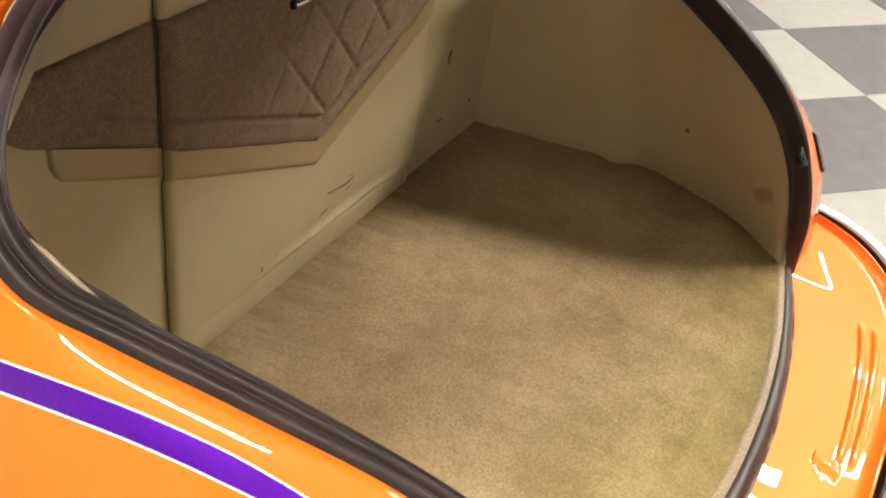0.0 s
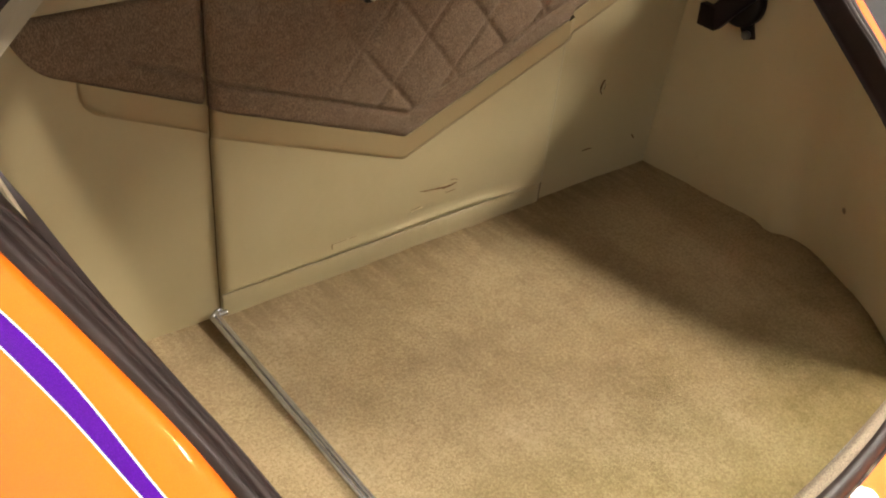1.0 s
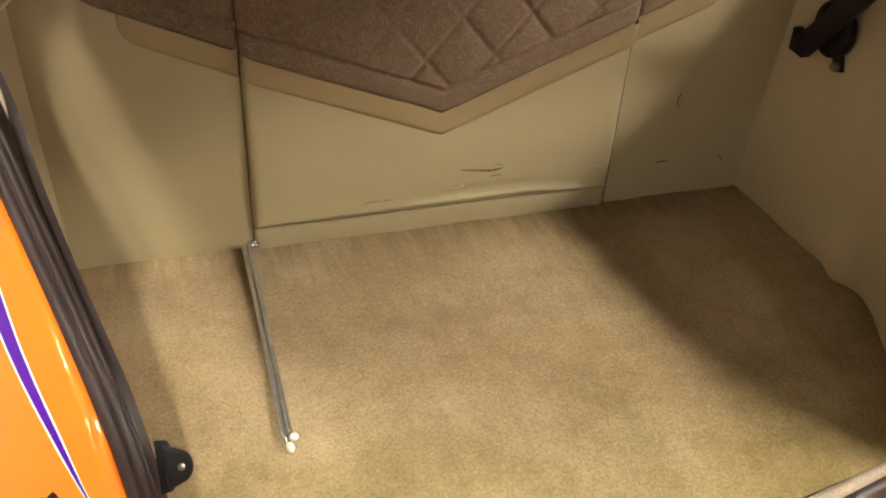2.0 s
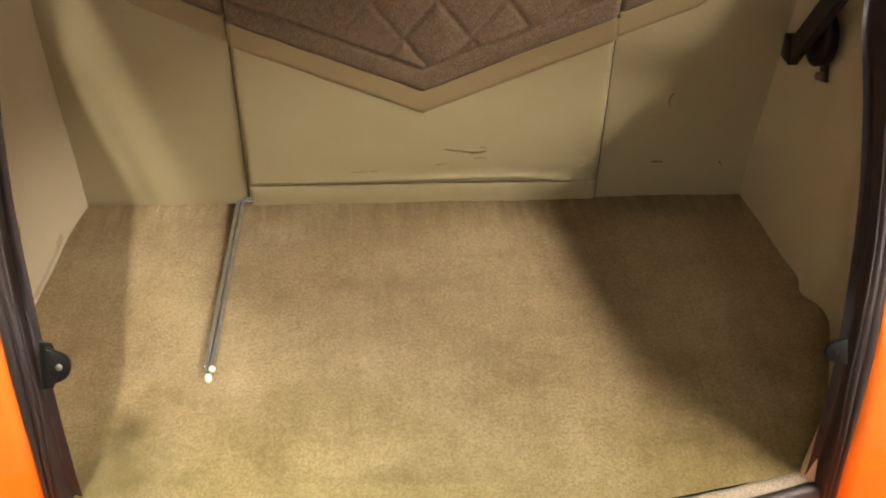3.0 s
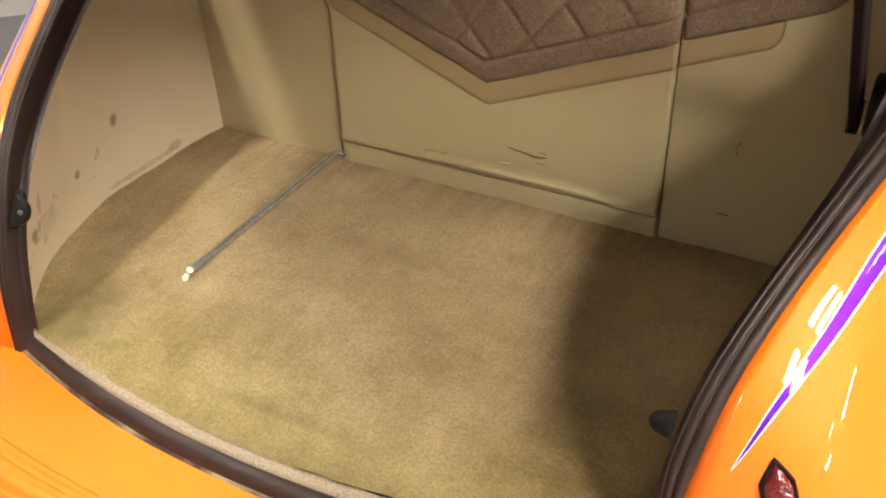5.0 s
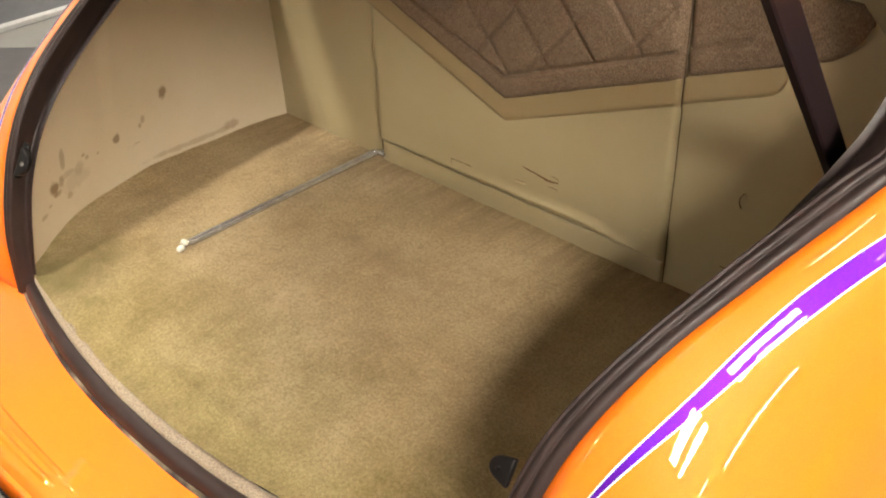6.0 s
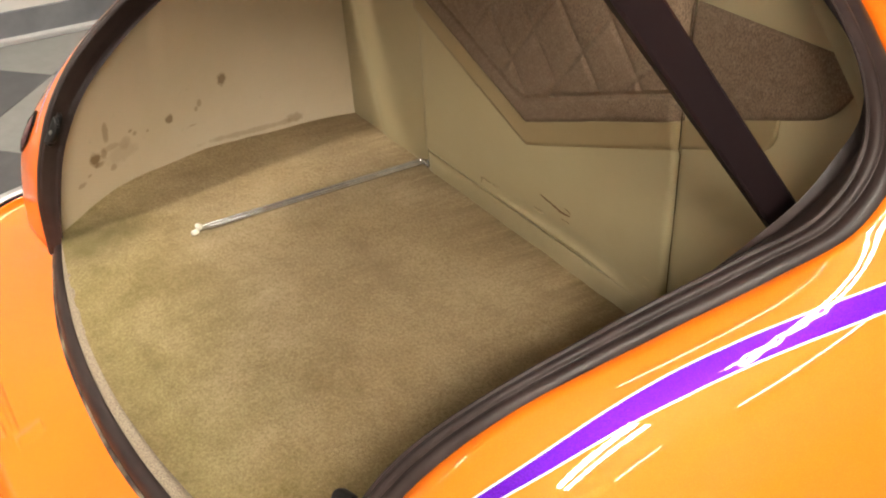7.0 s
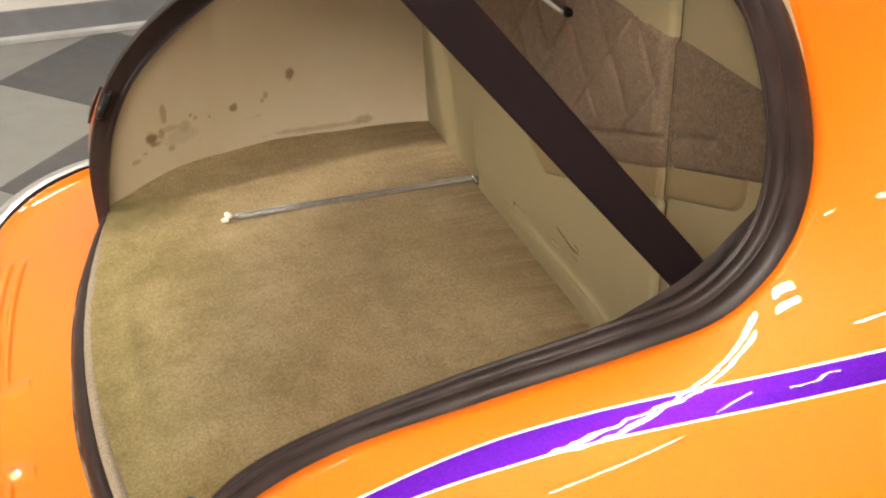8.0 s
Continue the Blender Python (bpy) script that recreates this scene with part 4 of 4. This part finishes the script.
lid = part("boot_lid", b, ORANGE, car, "open orange boot lid, out of view, shading the boot")
# dark underside added to cut the light bounced into the boot
b = bmesh.new()
grid(b, lid_rows(0.0))
part("lid_dark_underside", b, TWEED, lid, "dark tweed added under the lid to cut bounced light")

# ---- rear wheels and the lower body that stands on them ----
for side in (1, -1):
    b = bmesh.new()
    prof = [(0.09, 0.2), (0.1, 0.27), (0.085, 0.32), (0.05, 0.335), (-0.05, 0.335), (-0.085, 0.32), (-0.1, 0.27), (-0.09, 0.2)]
    rows = [[(CX + side * 0.66 + w_, 0.28 + r_ * math.cos(a), 0.335 + r_ * math.sin(a)) for w_, r_ in prof] for a in [2 * math.pi * k / 40 for k in range(41)]]
    grid(b, rows)
    wheel = part("wheel", b, RUBBER, car, "black rear tyre")
    b = bmesh.new()
    tube(b, [(CX + side * (0.66 + o), 0.28, 0.335) for o in (-0.07, 0.05, 0.06, 0.07)], [0.2, 0.2, 0.12, 0.05], 30)
    part("rim", b, CHROME, wheel, "chromed wheel rim")
b = bmesh.new()
box(b, CX - 0.56, CX + 0.56, -0.5, 0.8, 0.3, 0.56, 0.03)
part("underbody", b, BLACK, car, "dark underbody below the boot")

# ---- hinge of the boot lid on the right lining ----
ARM_A, ARM_B = Vector((0.5265, -0.03, 0.835)), Vector((0.470, -0.775, 1.71))
d = (ARM_B - ARM_A).normalized()
side_v = Vector((1, 0, 0)) - d * d.x
side_v.normalize()
wide = d.cross(side_v).normalized()
b = bmesh.new()
rows = []
for k in range(25):
    t = 0.085 + 0.80 * k / 24
    p = ARM_A.lerp(ARM_B, t)
    ring = []
    for sx_, sw in ((-1, -0.85), (-0.7, -1), (0.7, -1), (1, -0.85), (1, 0.85), (0.7, 1), (-0.7, 1), (-1, 0.85)):
        ring.append(p + side_v * 0.0062 * sx_ + wide * 0.0168 * sw)
    rows.append(ring)
vs = grid(b, rows, True)
b.faces.new(vs[0])
b.faces.new(vs[-1])
arm = part("hinge_arm", b, ARM_PAINT, car, "flat dark brown hinge arm of the boot lid", smooth=False)
b = bmesh.new()
tube(b, [(0.553, -0.122, 0.946), (0.551, -0.122, 0.946), (0.536, -0.122, 0.946), (0.5335, -0.122, 0.946)], [0.036, 0.039, 0.039, 0.035], 28)
hinge = part("spring_drum", b, BLACK, car, "black hinge spring drum")
b = bmesh.new()
prism(b, [(-0.011, -0.062), (0.011, -0.062), (0.013, -0.04), (0.03, -0.02), (0.03, 0.02), (0.012, 0.04), (0.011, 0.064), (-0.011, 0.064), (-0.013, 0.04), (-0.028, 0.02), (-0.028, -0.02), (-0.013, -0.04)], 0.004,
      Matrix.Translation((0.5475, -0.119, 0.946)) @ Matrix.Rotation(radians(-4), 4, "Y") @ Matrix.Rotation(radians(-22), 4, "X") @ Matrix.Rotation(radians(90), 4, "Y") @ Matrix.Rotation(radians(90), 4, "Z"), 0.0012)
part("mount_plate", b, BLACK, hinge, "black mounting plate")
for bx, by, bz in ((0.545, -0.14, 0.897), (0.553, -0.096, 0.995)):
    b = bmesh.new()
    tube(b, [(bx + 0.006, by, bz), (bx - 0.003, by, bz), (bx - 0.005, by, bz)], [0.0062, 0.0062, 0.0045], 6)
    part("bolt", b, ZINC, hinge, "zinc hex bolt")
b = bmesh.new()
prism(b, [(-0.016, -0.004), (0.018, -0.004), (0.018, 0.03), (-0.01, 0.03)], 0.0145, Matrix.Translation((0.5135, -0.088, 0.9)) @ Matrix.Rotation(radians(90), 4, "Z") @ Matrix.Rotation(radians(90), 4, "X"), 0.0015)
part("stop_block", b, BLACK, hinge, "black stop block at the foot of the arm")

# ---- carpet ----
def carpet_z(x, y):
    t = min(1, max(0, -y / 0.62))
    lip = min(1.0, max(0.0, (-y + 0.3 * x * x - 0.52) / 0.12))
    return FLOOR - 0.010 * lip * lip * (3 - 2 * lip) + 0.014 * math.sin(math.pi * t) * (1 - (x / 0.6) ** 2) + 0.002 * noise.noise((x * 9, y * 9, 0)) + 0.0012 * noise.noise((x * 35, y * 35, 4)) + 0.009 * math.exp(-((y + 0.6 - 0.3 * x * x) / 0.013) ** 2) * math.exp(-((x + 0.03) / 0.14) ** 2)


rows = []
NY, NX = 110, 170
for j in range(NY + 1):
    t = j / NY
    row = []
    for i in range(NX + 1):
        u_ = 2 * i / NX - 1
        y_edge = sill_y(0.405 * u_, -0.648, 0.36)
        y = 0.002 + (y_edge - 0.002) * t
        side = 1 if u_ > 0 else -1
        half_w = min(wall_foot(y, side), 9) - 0.001
        if y < -0.575:
            half_w = min(half_w, 0.405 + 0.018 * side + 0.05)
        x = half_w * u_
        row.append((x, y, carpet_z(x, y)))
    rows.append(row)
carpet_thing = empty("boot_carpet", "worn tan cut-pile carpet on the boot floor", "carpet")
b = bmesh.new()
grid(b, rows)
part("carpet_top", b, CARPET, carpet_thing, "worn tan cut pile with darker patches")
rows = []
for x in np.linspace(-0.43, 0.43, 90):
    ya, yb = sill_y(x, -0.644, 0.36), sill_y(x, -0.659, 0.36)
    row = []
    for k in range(8):
        t = k / 7
        row.append((CX + x, ya + (yb - ya) * t, 0.606 + 0.0035 * math.sin(math.pi * min(1, t * 1.1)) + 0.0008 * math.sin(x * 130)))
    row.append((CX + x, yb - 0.001, 0.59))
    rows.append(row)
b = bmesh.new()
grid(b, rows)
part("bound_edge", b, BINDING, carpet_thing, "flat woven binding along the carpet edge")

# ---- loose rods on the carpet ----
rods = empty("prop_rod", "pair of thin steel rods with white tips lying on the carpet", "rod")
ROD_A, ROD_B = Vector((-0.2805, -0.03, FLOOR + 0.0095)), Vector((-0.2785, -0.40, FLOOR + 0.0155))
for k, dx in enumerate((-0.0041, 0.0041)):
    pts = [(-0.262, -0.0135 + dx, FLOOR + 0.0095), (-0.27, -0.013 + dx, FLOOR + 0.0095), (-0.2775 + dx * 0.6, -0.0135 + dx * 0.6, FLOOR + 0.0095), (-0.2805 + dx * 0.9, -0.02, FLOOR + 0.0095)]
    pts += [tuple(ROD_A.lerp(ROD_B, t) + Vector((dx, 0, 0))) for t in (0.0, 0.25, 0.5, 0.75, 1.0)]
    # the ends cross and lift a little before the caps
    pts += [(-0.278 + dx * 0.8, -0.409, FLOOR + 0.0155 + 0.001 * k), (-0.2765 + dx * 0.6, -0.417, FLOOR + 0.0150 + 0.004 * k), (-0.2772 + 0.005 * k, -0.426 + 0.004 * k, FLOOR + 0.0145 + 0.0095 * k)]
    b = bmesh.new()
    tube(b, spline(pts, 6), 0.0035, 12)
    rod = part("rod", b, ROD_STEEL, rods, "dull steel rod bent at both ends")
    a, c = Vector(pts[-2]), Vector(pts[-1])
    w_ = (c - a).normalized()
    b = bmesh.new()
    tube(b, [c - w_ * 0.003, c - w_ * 0.001, c + w_ * 0.005, c + w_ * 0.008], [0.0036, 0.0043, 0.0043, 0.0028], 14)
    part("tip", b, TIP, rod, "white plastic end cap")

# ---- floor tiles ----
TILE, U0, V0 = 0.545, 1.987, 2.142
tile_mesh = {}
for nm, mat in (("dark", TILE_DARK), ("light", TILE_LIGHT)):
    b = bmesh.new()
    box(b, -TILE / 2 + 0.001, TILE / 2 - 0.001, -TILE / 2 + 0.001, TILE / 2 - 0.001, -0.006, 0, 0.001, 1)
    me = bpy.data.meshes.new("tile")
    b.to_mesh(me)
    b.free()
    me.materials.append(mat)
    tile_mesh[nm] = me
r2 = math.sqrt(0.5)
for i in range(-22, 18):
    for j in range(-22, 18):
        u_, w_ = U0 + (i + 0.5) * TILE, V0 + (j + 0.5) * TILE
        x, y = (u_ + w_) * r2, (u_ - w_) * r2
        if ROOM_X0 - 0.3 < x < 4.0 and -2.9 < y < 2.6:
            me = tile_mesh["dark" if (i + j) % 2 else "light"]
            place = pose(x, y, 0, 0, 0, 45)
            if x - TILE * r2 < ROOM_X0:
                # a tile cut along the wall
                b = bmesh.new()
                b.from_mesh(me)
                to_own = place.inverted()
                bmesh.ops.bisect_plane(b, geom=list(b.verts) + list(b.edges) + list(b.faces), plane_co=to_own @ Vector((ROOM_X0, y, 0)),
                                       plane_no=to_own.to_3x3() @ Vector((-1, 0, 0)), clear_outer=True)
                cut = bpy.data.meshes.new("tile")
                b.to_mesh(cut)
                b.free()
                cut.materials.append(me.materials[0])
                me = cut
            tl = new("tile", me)
            tl.parent = floor
            tl.matrix_basis = place
